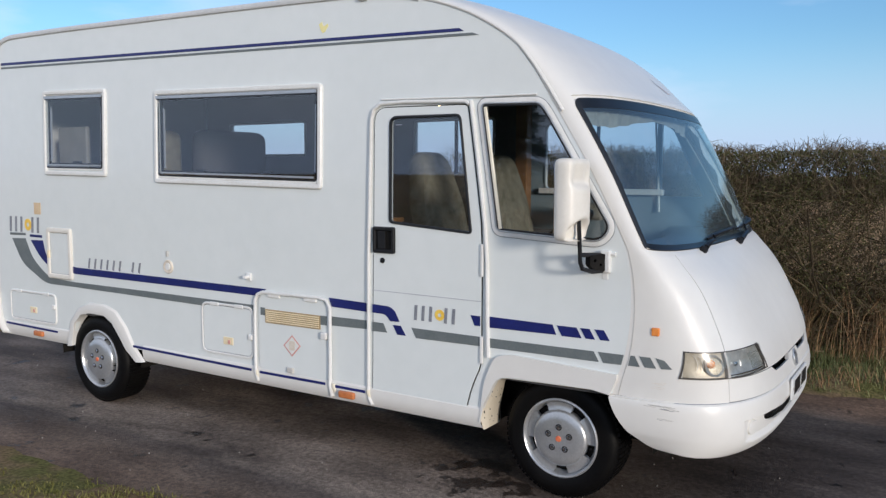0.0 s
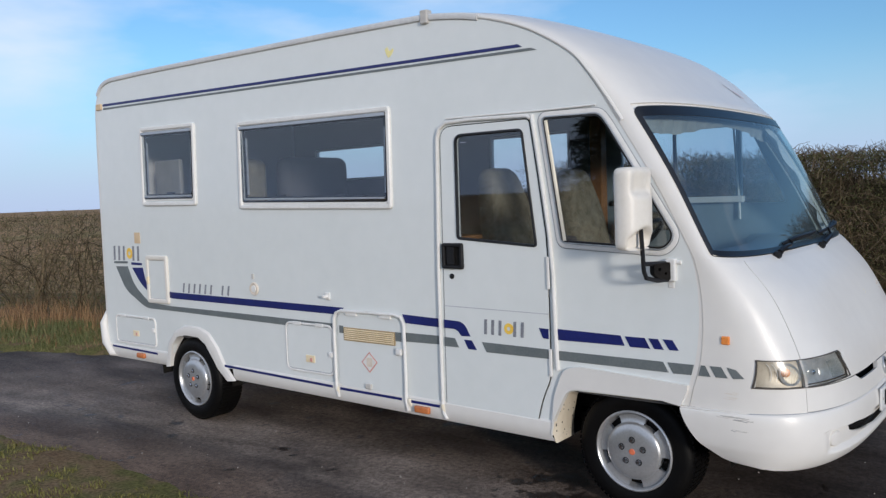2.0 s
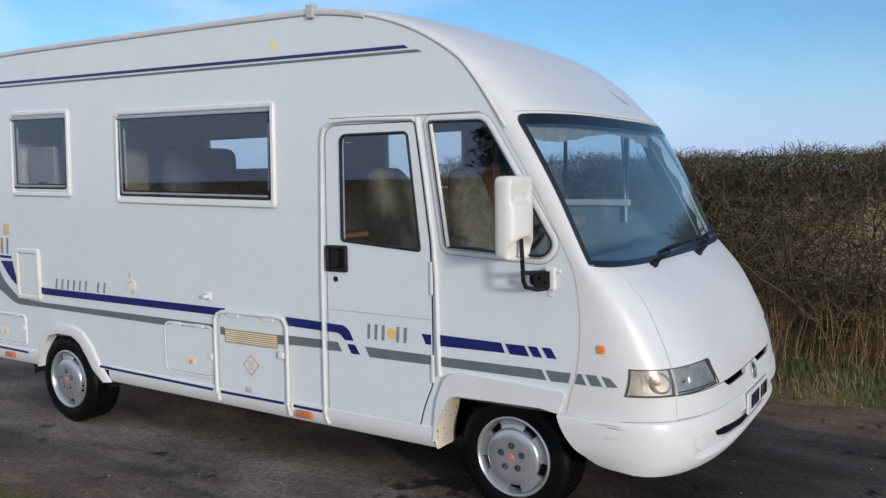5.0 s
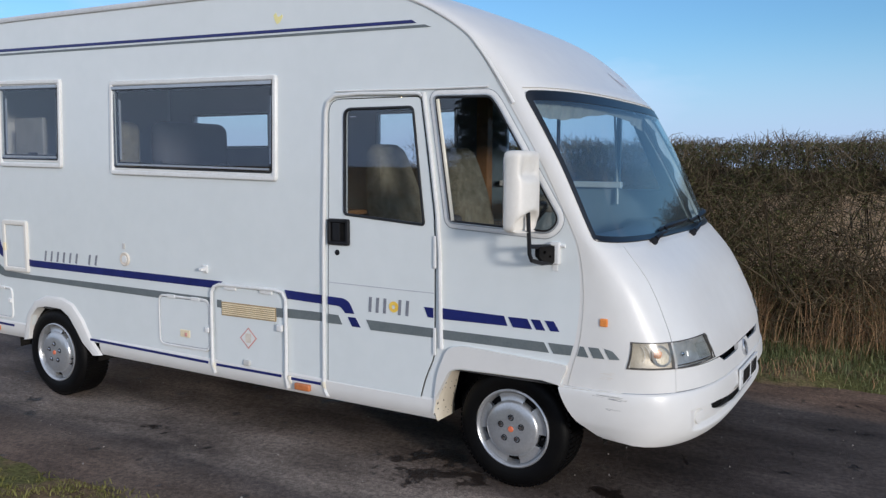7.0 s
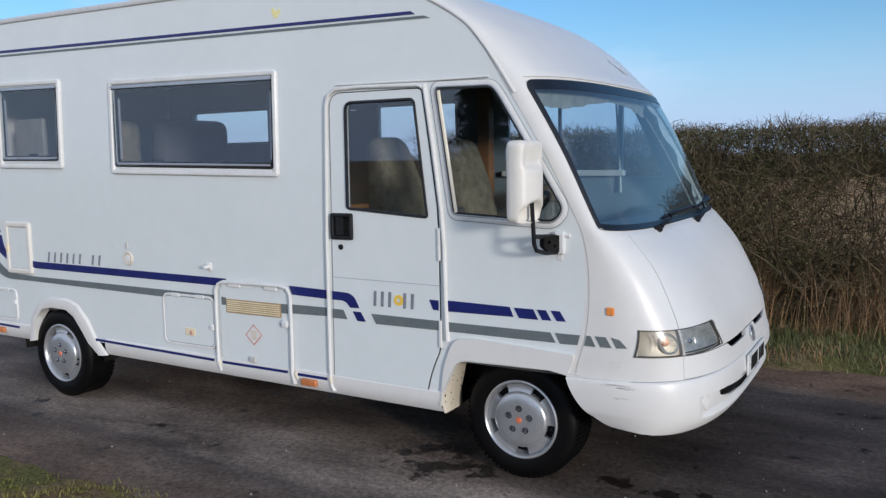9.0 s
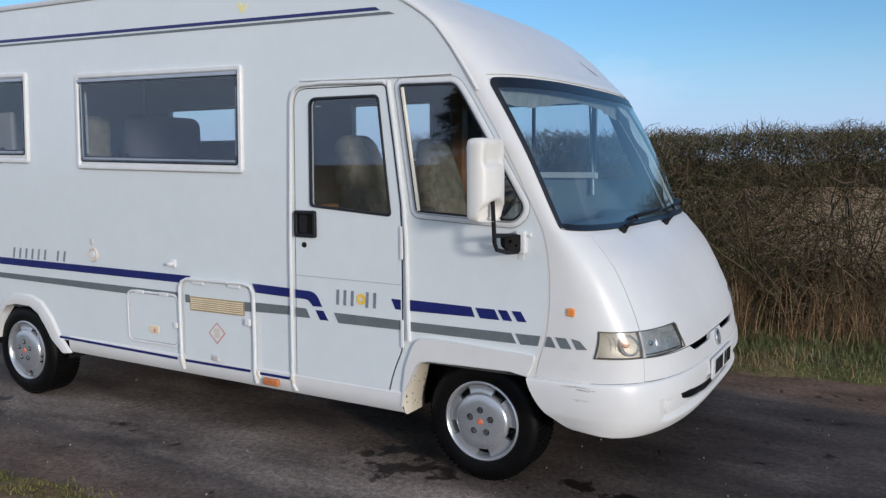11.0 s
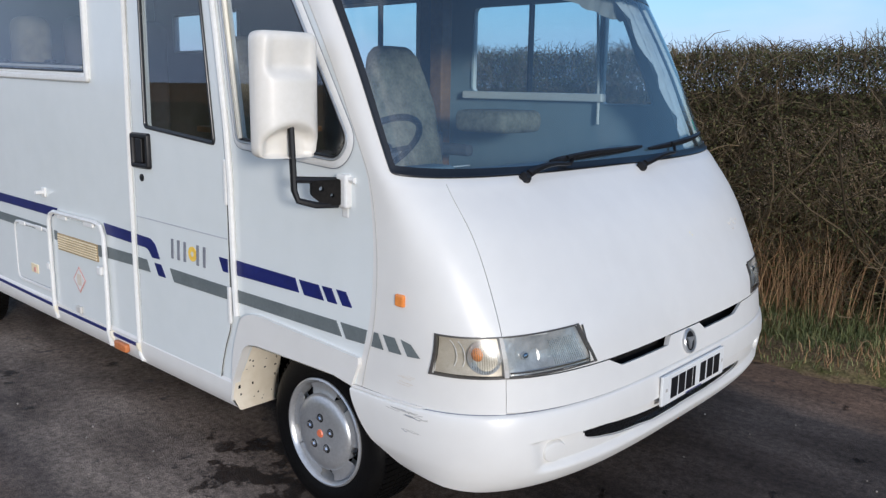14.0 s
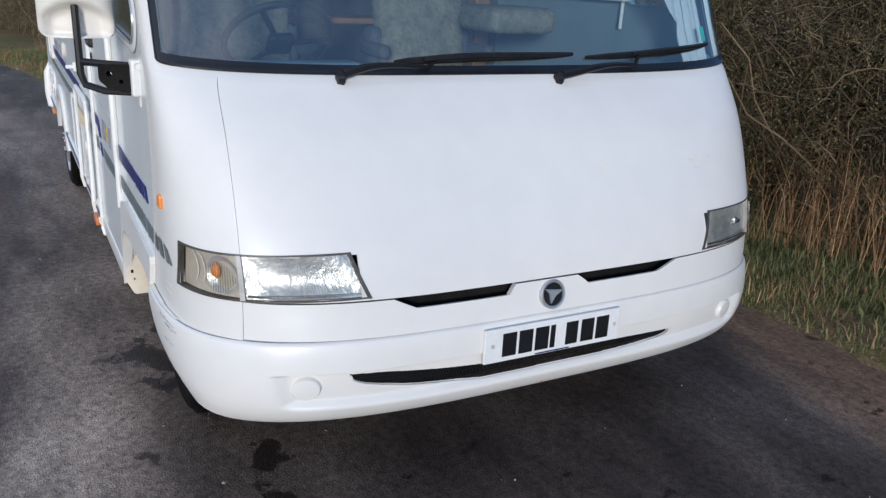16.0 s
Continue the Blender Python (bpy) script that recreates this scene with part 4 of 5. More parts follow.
ri = [(-4.020, .38), (-4.012, .44), (-3.980, .56), (-3.90, .635), (-3.79, .655), (-3.62, .652), (-3.53, .615), (-3.45, .52), (-3.375, .425), (-3.265, .345)]
lip_v, lip_f = [], []
for (a, b), (c, d) in zip(ro, ri):
    lip_v += [(a, .002, b), (a * .85 + c * .15, -.016, b * .85 + d * .15), ((a + c) / 2, -.022, (b + d) / 2), (c, -.016, d), (c, .06, d)]
for i in range(len(ro) - 1):
    for j in range(4):
        lip_f.append((i * 5 + j, i * 5 + j + 1, i * 5 + j + 6, i * 5 + j + 5))
part("rear_arch", (lip_v, lip_f), GRP, van, "flared cream rear wheel arch", True)
# front arch: a deep ledge over the wheel with a plain cream inner face
part("front_arch", plate(rounded([(-.406, .378), (-.391, .468), (-.311, .628), (-.251, .650), (.224, .653), (.317, .638), (.352, .718), (.352, .743), (-.236, .773), (-.326, .748), (-.386, .598), (-.401, .468), (-.412, .378)],
                                 [0, .02, .04, .03, 0, 0, 0, 0, .06, .06, .05, .05, 0]), -.016, .02), GRP, van, "front wheel arch ledge")
ARCH = [(-.403, .332), (-.404, .398), (-.396, .468), (-.376, .563), (-.351, .606), (-.311, .630), (-.251, .642), (-.066, .647), (.224, .650), (.318, .636)]
verts, faces = [], []
for x, z in ARCH:
    out = float(np.interp(z, [.31, .34, .375, .42], [.045, .010, -.008, -.014]))
    verts += [(x, out, z), (x + .004, out + .010, z - .003), (x + .004, .21, z - .003), (x - .03, .23, z + .01)]
for i in range(len(ARCH) - 1):
    faces += [(i * 4 + j, i * 4 + j + 1, i * 4 + j + 5, i * 4 + j + 4) for j in range(3)]
arch = part("arch_inner", (verts, faces), CREAM, van, "cream inner face of the wheel arch with mud spots", "all")
spots = random.Random(5)
for i in range(20):
    y, z = .00 + .19 * spots.random() ** .8, .350 + .20 * spots.random() ** 1.3
    r = .002 + .006 * spots.random() ** 2
    xa = float(np.interp(z, [.323, .398, .468, .563], [-.401, -.404, -.396, -.376])) + .0045
    part("mud_spot", block(xa, y, z, xa + .0015, y + 1.4 * r, z + 2 * r, .0005), DARK, arch)
part("underside", block(-4.90, .10, .38, -.50, 2 * MID - .10, .44, .01), DARK, van)
part("engine_shield", block(-.52, .42, .37, .70, 2 * MID - .42, .45, .01), DARK, van)
for x in (-3.735, 0.0):
    for y0, y1 in ((.03 if x < -1 else .215, .42), (2 * MID - .42, 2 * MID - .03)):
        part("wheel_housing", ([(x + .475 * math.cos(t), y, .35 + .38 * math.sin(t)) for y in (y0, y1) for t in spread(-.15, math.pi + .15, 16)],
                               [(i, i + 1, 18 + i, 17 + i) for i in range(16)] + [tuple(range(17, 34))] if y0 < 1 else [(i, i + 1, 18 + i, 17 + i) for i in range(16)] + [tuple(range(17))]), DARK, van)
part("exhaust_box", block(-2.0, .25, .25, -1.5, .55, .38, .03), DARK, van)
part("axle", tube([(-3.735, .2, .325), (-3.735, 1.94, .325)], .05, 10), DARK, van)


def wheel(x, y, face, size=1.0, low=0.0):
    """face 1: the hub looks to the near side."""
    w = new("wheel")
    w.parent = van
    w.matrix_basis = Matrix.Translation((x, y, .327 * size - low)) @ pose(0, 0, 0, 0, 0, 0 if face > 0 else 180) @ Matrix.Scale(size, 4)
    tagged(w, "wheel with a silver steel hub cap")
    part("tyre", lathe([(.203, .012), (.212, -.010), (.232, -.019), (.272, -.022), (.300, -.012), (.315, .010), (.322, .04), (.324, .10), (.322, .16), (.314, .19), (.28, .21), (.21, .20)], 72), RUBBER, w, "", True)
    tread_v, tread_f = [], []
    for i in range(72):
        t0, t1 = 2 * math.pi * i / 72, 2 * math.pi * (i + .62) / 72
        for ya, yb in ((.012, .075), (.085, .13), (.14, .19)):
            o = len(tread_v)
            for yy in (ya, yb):
                for tt in (t0, t1):
                    for r in (.314, .3265):
                        tread_v.append((r * math.cos(tt), yy, r * math.sin(tt)))
            tread_f += [(o + 1, o + 3, o + 7, o + 5), (o, o + 1, o + 5, o + 4), (o + 2, o + 6, o + 7, o + 3), (o, o + 2, o + 3, o + 1), (o + 4, o + 5, o + 7, o + 6)]
    part("tread", (tread_v, tread_f), RUBBER, w, "worn tread blocks")
    part("rim", lathe([(.214, .0), (.213, -.016), (.206, -.020), (.199, -.014), (.194, .0), (.188, .018), (.182, .03)], 72), SILVER, w, "bright steel rim edge", True)
    cap = part("hub_cap", lathe([(.152, -.004), (.148, -.014), (.135, -.022), (.10, -.027), (.05, -.029), (.0, -.029)], 64), SILVER, w, "silver hub cap with vents", True)
    for k in range(5):
        a = 72 * k + 68
        part("rim_spoke", lathe([(.150, -.006), (.158, -.005), (.172, .001), (.192, -.002), (.192, .02), (.150, .02)], 12, arc=(a, a + 48)), SILVER, cap, "", True)
        part("vent_wall", lathe([(.150, -.010), (.150, .03)], 4, arc=(a + 48, a + 72)), SILVER, cap)
    part("brake_back", lathe([(.21, .032), (.0, .04)], 32), DARK, w)
    for k in range(5):
        t = radians(90 + 72 * k)
        bx, bz = .062 * math.cos(t), .062 * math.sin(t)
        part("bolt", lathe([(.0, -.040), (.008, -.040), (.011, -.036), (.012, -.026)], 6, bx, 0, bz), CHROME, cap, "wheel bolt")
        part("bolt_recess", lathe([(.012, -.0295), (.017, -.0295), (.018, -.028)], 16, bx, 0, bz), BLACK, cap)
    part("centre_cap", lathe([(.0, -.034), (.014, -.034), (.018, -.028)], 8), REDCAP, cap, "orange-red centre cap")
    part("valve", tube([(.175, .0, -.03), (.172, -.016, -.03)], .005, 6), BLACK, w)


wheel(0.0, .135, 1)
wheel(-3.735, .03, 1, 1.03, .03)
wheel(0.0, 2 * MID - .045, -1)
wheel(-3.735, 2 * MID - .04, -1, 1.03, .03)

# door mirror on its arm
mirror = new("door_mirror")
mirror.parent = van
mirror.location = (.045, .025, .038)
tagged(mirror, "tall cream door mirror on a black arm")
bm = bmesh.new()
bmesh.ops.create_cube(bm, size=1.0, matrix=Matrix.LocRotScale((0, 0, 0), None, (.12, .215, .42)))
bmesh.ops.bevel(bm, geom=list(bm.edges), offset=.036, segments=4, profile=.6, affect="EDGES")
bmesh.ops.subdivide_edges(bm, edges=[e for e in bm.edges if e.calc_length() > .06], cuts=30, use_grid_fill=True)
for v in bm.verts:
    # the front is scooped above and below, with a rib between
    if v.co.x > 0:
        z, y = v.co.z, v.co.y
        if z > .05:
            v.co.x -= .034 * (.5 - .5 * math.cos(math.pi * min(1, (z - .05) / .045))) * math.exp(-(y / .078) ** 6) * (1 - .6 * max(0, (z - .10) / .10))
        low = -.085 - 5.0 * y * y
        if z < low and z > -.205:
            v.co.x -= .060 * (.5 - .5 * math.cos(math.pi * min(1, (low - z) / .045))) * math.exp(-(y / .092) ** 8)
        v.co.x -= .03 * (y / .1) ** 2
hs = part("housing", bm, MIRRORC, mirror, "cream plastic mirror housing", "all")
hs.matrix_basis = Matrix.Translation((.128, -.175, 1.556)) @ pose(0, 0, 0, 0, 0, -6) @ Matrix.Diagonal((1, 1, .925, 1))
part("mirror_glass", block(.060, -.265, 1.40, .066, -.085, 1.715, .002), CHROME, mirror, "mirror glass")
part("sensor", block(.170, -.172, 1.602, .184, -.152, 1.612, .002), BLACK, mirror)
part("arm", tube([(.150, -.180, 1.53), (.165, -.180, 1.26), (.172, -.170, 1.228), (.20, -.12, 1.212), (.225, -.05, 1.21)], .011, 8), BLACK, mirror, "black tubular arm", True)
part("arm_brace", tube([(.166, -.176, 1.295), (.185, -.13, 1.292), (.215, -.05, 1.288)], .011, 8), BLACK, mirror, "", True)
pv = part("pivot", plate(rounded([(-.060, .046), (.052, .050), (.052, -.050), (-.012, -.050), (-.060, -.012)], [.014, .008, .008, .012, .012], 3), -.020, .020, (circle(-.022, .014, .010, 14), circle(.020, -.012, .008, 12))), DARK, mirror, "black pivot block with two holes", True)
pv.matrix_basis = Matrix.Translation((.205, -.082, 1.252)) @ pose(0, 0, 0, 0, 0, 62) @ Matrix.Scale(.84, 4)
part("bracket", block(.21, -.050, 1.20, .262, .0, 1.31, .008), TRIM, mirror, "cream wall bracket")
part("bracket_foot", block(.215, -.028, 1.165, .250, .0, 1.21, .006), TRIM, mirror)
part("bracket_knob", tube([(.262, -.03, 1.292), (.285, -.03, 1.292)], .010, 8), TRIM, mirror)


# wipers
def wiper(v0, t0, v1, t1, blade):
    w = part("wiper", tube([shell(v0 + (v1 - v0) * i / 8, t0 + (t1 - t0) * i / 8, .018 + .028 * math.sin(math.pi * min(i / 8 + .1, 1))) for i in range(9)],
                           [.016, .014, .012, .010, .009, .008, .008, .007, .006], 6), BLACK, van, "black windscreen wiper", True)
    part("blade", tube([shell(a, b, .012) for a, b in blade], [.006, .011, .012, .013, .014, .014, .013, .012, .010, .006], 6, flat=(1, .7)), BLACK, w, "", True)
    part("bow", tube([shell(a, b, .022 + .014 * math.sin(math.pi * i / 5)) for i, (a, b) in enumerate(blade[2:-2])], .009, 6), BLACK, w, "", True)
    part("spindle", lathe([(.0, -.02), (.018, -.018), (.022, .0)], 16, *shell(v0, t0, .012)), BLACK, w)


wiper(17.72, 70.2, 16.93, 84.0, [(16.96 - .07 * i / 9, 77.5 + 19 * (i / 9)) for i in range(10)])
wiper(17.85, 92.6, 16.88, 111.0, [(16.92 - .08 * i / 9, 98.5 + 45 * (i / 9)) for i in range(10)])

# cab and living space seen through the glass
part("cab_floor", block(-4.92, .04, .62, .28, 2 * MID - .05, .66, .005), CARPET, van)
part("ceiling_lining", block(-4.87, .05, 2.63, -.75, 2 * MID - .05, 2.655, .005), LINING, van)
dash = part("dashboard", (lambda rows: ([p for r in rows for p in r], [(i * 41 + j, i * 41 + j + 1, (i + 1) * 41 + j + 1, (i + 1) * 41 + j) for i in range(len(rows) - 1) for j in range(40)]))(
    [[shell(17.3, 12 + 156 * j / 40, -.03) + Vector((-dx, 0, dz)) for j in range(41)] for dx, dz in ((0, -.03), (.08, -.012), (.20, -.02), (.36, -.012), (.50, -.018), (.56, -.06), (.57, -.3), (.57, -.6))]), DASH, van, "blue-grey dashboard", True)
part("dash_pad", block(-.12, .30, 1.22, .02, .85, 1.305, .025, 3), DASH, dash, "", True)
part("dash_strip", block(-.06, .12, 1.288, -.045, 1.0, 1.293, .001), TRIM, dash, "thin pale trim strip")
sw = new("steering_wheel")
sw.parent = van
tagged(sw, "dark steering wheel")
sw.matrix_basis = Matrix.Translation((-.20, .58, 1.37)) @ pose(0, 0, 0, 0, -42, 0)
part("rim", tube([(.205 * math.cos(t), .205 * math.sin(t), 0) for t in spread(0, 2 * math.pi, 40)[:-1]], .014, 8, closed=True), BLACK, sw, "", True)
for a in (90, 210, 330):
    part("spoke", tube([(0, 0, -.02), (.2 * math.cos(radians(a)), .2 * math.sin(radians(a)), 0)], .012, 6), BLACK, sw)
part("boss", block(-.05, -.05, -.04, .05, .05, .0, .015), BLACK, sw)


def seat(x, y, turn, z=.95):
    s = new("cab_seat")
    s.parent = van
    tagged(s, "high-backed cab seat in cream patterned fabric")
    s.matrix_basis = Matrix.Translation((x, y, z)) @ pose(0, 0, 0, 0, 0, turn)
    back = rounded([(-.24, 0), (.24, 0), (.25, .45), (.20, .62), (.14, .78), (-.14, .78), (-.20, .62), (-.25, .45)], .07)
    v, f = [], []
    n = len(back)
    for d, k in ((-.06, .86), (-.05, .95), (-.02, 1.0), (.03, 1.0), (.06, .95), (.07, .86)):
        v += [(d + .12 * (1 - b / .78) - .05 * (b / .78), a * k, .39 + (b - .39) * k) for a, b in back]
    for i in range(5):
        f += [(i * n + j, i * n + (j + 1) % n, (i + 1) * n + (j + 1) % n, (i + 1) * n + j) for j in range(n)]
    f += [tuple(range(n))[::-1], tuple(range(5 * n, 6 * n))]
    part("backrest", (v, f), FABRIC, s, "", True)
    part("cushion", block(0, -.25, -.12, .52, .25, .06, .05, 3), FABRIC, s, "", True)
    for q in (-1, 1):
        part("side_bolster", block(-.02, q * .25 - .04, .05, .12, q * .25 + .04, .30, .03, 3), DARKFAB, s, "", True)
        part("armrest", block(.02, q * .30 - .03, .16, .32, q * .30 + .03, .23, .025, 3), DARKFAB, s, "", True)
    part("pedestal", block(.08, -.18, -.35, .42, .18, -.12, .02), BLACK, s)


seat(-1.12, .64, 0, 1.07)
seat(-1.12, 1.60, 0, 1.07)
bench = new("bench_seat")
bench.parent = van
tagged(bench, "dark bench seat with a rounded back and cream cushion")
part("back", block(-3.51, .72, .95, -3.32, 1.45, 2.06, .09, 4), DARKFAB, bench, "", True)
part("cushion", block(-3.27, .75, .80, -2.75, 1.45, 1.08, .05, 3), FABRIC, bench, "", True)
part("side_back", block(-3.76, .47, .95, -3.50, .69, 2.05, .08, 4), FABRIC, bench, "", True)
part("wall_lamp", lathe([(.0, -.030), (.020, -.028), (.030, -.012), (.032, .0)], 20, -2.04, 2 * MID - .045, 2.285), TRIM, van, "small round wall lamp", True)
part("lamp_bulb", lathe([(.0, -.040), (.010, -.036), (.012, -.028)], 12, -2.04, 2 * MID - .045, 2.285), LIT, van, "lit warm bulb", True)
part("table", block(-2.7, 1.25, 1.30, -2.3, 2.02, 1.34, .01), WOOD, van, "brown dinette table")
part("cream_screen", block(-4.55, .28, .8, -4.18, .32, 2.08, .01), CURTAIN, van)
part("engine_shelf", block(-.72, 1.64, 1.39, -.36, 1.99, 1.51, .04, 3), FABRIC, van, "cream padded shelf", True)
part("post_veneer", block(-1.22, 1.98, .7, -1.12, 2.07, 2.45, .008), WOOD, van)
def pelmet():
    """A gathered strip of curtain that hangs in two shallow swags behind the top of the windscreen."""
    verts, n, m = [], 200, 6
    for i in range(m + 1):
        for j in range(n + 1):
            t = 16 + 148 * j / n
            drop = .10 + .16 * math.sin(math.pi * ((t - 16) / 74 % 1.0)) ** 1.5 + .008 * math.sin(j * .37)
            fold = .005 * math.sin(j * .55) + .002 * math.sin(j * 1.4)
            p = shell(15.08, t, -.07) + Vector((-.012 * i / m, 0, -.35 * drop * i / m))
            verts.append(p + Vector((fold * (.3 + i / m), 0, 0)))
    k = n + 1
    return verts, [(i * k + j, i * k + j + 1, (i + 1) * k + j + 1, (i + 1) * k + j) for i in range(m) for j in range(n)]


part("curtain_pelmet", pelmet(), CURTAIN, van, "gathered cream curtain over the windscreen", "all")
# added folded sheet that imitates the sky's reflection along the far edge
part("sheen_sheet", patch(spread(15.10, 16.98, 14), lambda v: 121.0 + 8.5 * (v - 15.1), lambda v: WSR - 1.5, 70, off=-.06, dent=lambda v, t: .012 * math.sin(1.15 * t + .5 * v) + .006 * math.sin(2.9 * t)), SKYSHEEN, van, "pale folded sheet standing in for sky reflected in the windscreen", "all")
part("screen_sticker", patch(spread(16.66, 16.80, 4), lambda v: 142.0, lambda v: 145.5, 4, off=-.003), GREENST, van, "round green sticker")
part("yellow_smudge", plate([(-1.515, 2.585), (-1.495, 2.598), (-1.48, 2.57), (-1.45, 2.585), (-1.445, 2.57), (-1.47, 2.540), (-1.49, 2.533), (-1.505, 2.555)], -.002, .003), PALEY, van)
# scrapes on the corner of bumper and wing, a rust spot under the slot, a yellow speck on the bonnet
scr = random.Random(3)
for v0, t0, ln, n_ in ((1.06, 4.5, 9, 5), (1.20, 8.5, 6, 5), (1.78, 7.0, 5, 3)):
    for i in range(n_):
        a, b, c = v0 + .09 * scr.random(), t0 + 2.5 * scr.random(), ln * (.25 + .75 * scr.random())
        part("scuff", tube([shell(a + .03 * k * scr.random(), b + c * k / 4, .0022, BUMPER) for k in range(5)], .0005 + .0009 * scr.random(), 5), LETTER if i == 0 else ROOFTRIM, van)
for i in range(6):
    a, b = 21.84 + .4 * scr.random(), 4.5 + 5 * scr.random()
    part("scuff", tube([shell(a + .02 * k * scr.random(), b + (1 + 3 * scr.random()) * k / 3, .0006) for k in range(4)], .0006, 5), TAN2, van)
c = shell(4.71, 89.9, .001, BUMPER)
part("rust_spot", block(c.x - .003, c.y - .004, c.z - .006, c.x + .003, c.y + .004, c.z + .006, .002), RUST, van)
for a, b in ((19.50, 93.4), (19.56, 93.7)):
    part("paint_speck", patch(spread(a, a + .03, 2), lambda v, b=b: b, lambda v, b=b: b + .12, 2, off=.0035), PALEY, van)

old = random.Random(8)
for i in range(7):
    a, b, r = 19.50 + .25 * old.random(), 110 + 9 * i / 7 + 2 * old.random(), .5 + 1.2 * old.random()
    part("old_badge_mark", tube([shell(a + .05 * math.sin(k), b + r * math.cos(k), .0022) for k in spread(.3, 2.0 + 2 * old.random(), 8)], .0011, 5), TAN2, van)

# remains of a faded badge on the front of the cap
part("cap_badge_bar", quad_patch([(12.55, 104.6), (12.60, 105.8), (13.62, 108.6), (13.60, 107.2)], 3, 6, .002), OLDBAR, van, "faded grey slanted bar")
part("cap_badge_mark", quad_patch([(12.95, 106.8), (13.05, 109.2), (13.66, 111.6), (13.62, 109.2)], 3, 6, .002), PINK, van, "faded reddish mark")
# yellowed ends of the frame tubes over the skirt
for x, z in ((-2.055, .40), (-1.443, .40), (-1.418, .39), (-1.156, .385)):
    part("tube_end", tube([(x, -.019, .450), (x + .002, -.018, .428), (x + .005, -.008, .408), (x + .008, .016, .398)], .0105, 8), OLDTRIM2, van, "yellowed tube end", True)
part("tail_lamp", block(-5.062, -.010, .58, -5.038, .05, .70, .006), TAILRED, van, "red tail lamp at the rear corner")

# ---- ground, road, verges, hedge ----
rng = np.random.default_rng(7)
FAR_EDGE = [(-60, -22), (-40, -11), (-20, -3.2), (-14, -.9), (-10, .05), (-8.8, .52), (-7.5, 1.0), (-6, 1.85), (-3, 2.8), (.5, 3.06), (2.6, 3.24), (6, 3.4), (14, 3.6), (60, 4)]
NEAR_EDGE = [(-60, -27), (-40, -16), (-20, -7.5), (-14, -4.6), (-10, -2.9), (-7.5, -1.9), (-5, -1.08), (-3.5, -.90), (-2, -.95), (-.5, -1.15), (1.5, -1.6), (3, -2.2), (6, -2.6), (14, -2.7), (60, -2.8)]
HEDGE = [(-40, -8.2), (-20, -.6), (-14, 1.1), (-10, 2.6), (-7.5, 3.5), (-5, 4.4), (-2, 4.75), (1, 4.75), (4, 4.9), (14, 5.2)]


def along(line, x):
    xs, ys = zip(*line)
    return np.interp(x, xs, ys)


def lump(x, y, s, seed=0.0):
    return noise.noise(Vector((x * s, y * s, seed)))


def ground_material(name, stops, scale, fine, rough, bump, shine=.08):
    m = bpy.data.materials.new(name)
    m.use_nodes = True
    n, l = m.node_tree.nodes, m.node_tree.links
    b = n["Principled BSDF"]
    tc = n.new("ShaderNodeTexCoord")
    a, c, d = (n.new("ShaderNodeTexNoise") for _ in range(3))
    for t, s, k in ((a, scale, 6), (c, fine, 4), (d, scale * .23, 3)):
        t.inputs["Scale"].default_value, t.inputs["Detail"].default_value = s, k
        l.new(tc.outputs["Object"], t.inputs["Vector"])
    add = n.new("ShaderNodeMath")
    add.operation = "MULTIPLY_ADD"
    add.inputs[1].default_value = .5
    l.new(a.outputs["Fac"], add.inputs[0])
    mul = n.new("ShaderNodeMath")
    mul.operation = "MULTIPLY"
    mul.inputs[1].default_value = .5
    l.new(d.outputs["Fac"], mul.inputs[0])
    l.new(mul.outputs[0], add.inputs[2])
    r = n.new("ShaderNodeValToRGB")
    while len(r.color_ramp.elements) < len(stops):
        r.color_ramp.elements.new(.5)
    for e, (p, col) in zip(r.color_ramp.elements, stops):
        e.position, e.color = p, (*col, 1)
    l.new(add.outputs[0], r.inputs["Fac"])
    grain = n.new("ShaderNodeMixRGB")
    grain.blend_type = "MULTIPLY"
    grain.inputs["Fac"].default_value = .8
    g2 = n.new("ShaderNodeValToRGB")
    g2.color_ramp.elements[0].position, g2.color_ramp.elements[1].position = .3, .7
    g2.color_ramp.elements[0].color, g2.color_ramp.elements[1].color = (.45, .45, .45, 1), (1.45, 1.42, 1.38, 1)
    l.new(c.outputs["Fac"], g2.inputs["Fac"])
    l.new(r.outputs["Color"], grain.inputs["Color1"])
    l.new(g2.outputs["Color"], grain.inputs["Color2"])
    l.new(grain.outputs["Color"], b.inputs["Base Color"])
    b.inputs["Roughness"].default_value = rough
    b.inputs["Specular IOR Level"].default_value = shine
    bp = n.new("ShaderNodeBump")
    bp.inputs["Strength"].default_value, bp.inputs["Distance"].default_value = bump, .012
    l.new(c.outputs["Fac"], bp.inputs["Height"])
    l.new(bp.outputs["Normal"], b.inputs["Normal"])
    return m, n, l, b, tc, grain


FIELD, *_ = ground_material("field_soil", [(.35, (.27, .165, .080)), (.5, (.36, .228, .112)), (.68, (.27, .215, .09))], .06, 3, .95, .5)
VERGE, *_ = ground_material("verge_soil", [(.36, (.15, .098, .055)), (.46, (.19, .135, .075)), (.54, (.125, .120, .042)), (.66, (.16, .145, .055))], 3.2, 45, .95, .8)
ROAD, rn, rl, rb, rtc, rgrain = ground_material("worn_asphalt", [(.32, (.096, .083, .070)), (.5, (.150, .132, .114)), (.66, (.235, .211, .185))], 1.6, 150, .78, .6, .3)
# wheel tracks, washed paler along the lane, and damp oily patches
wet = rn.new("ShaderNodeTexNoise")
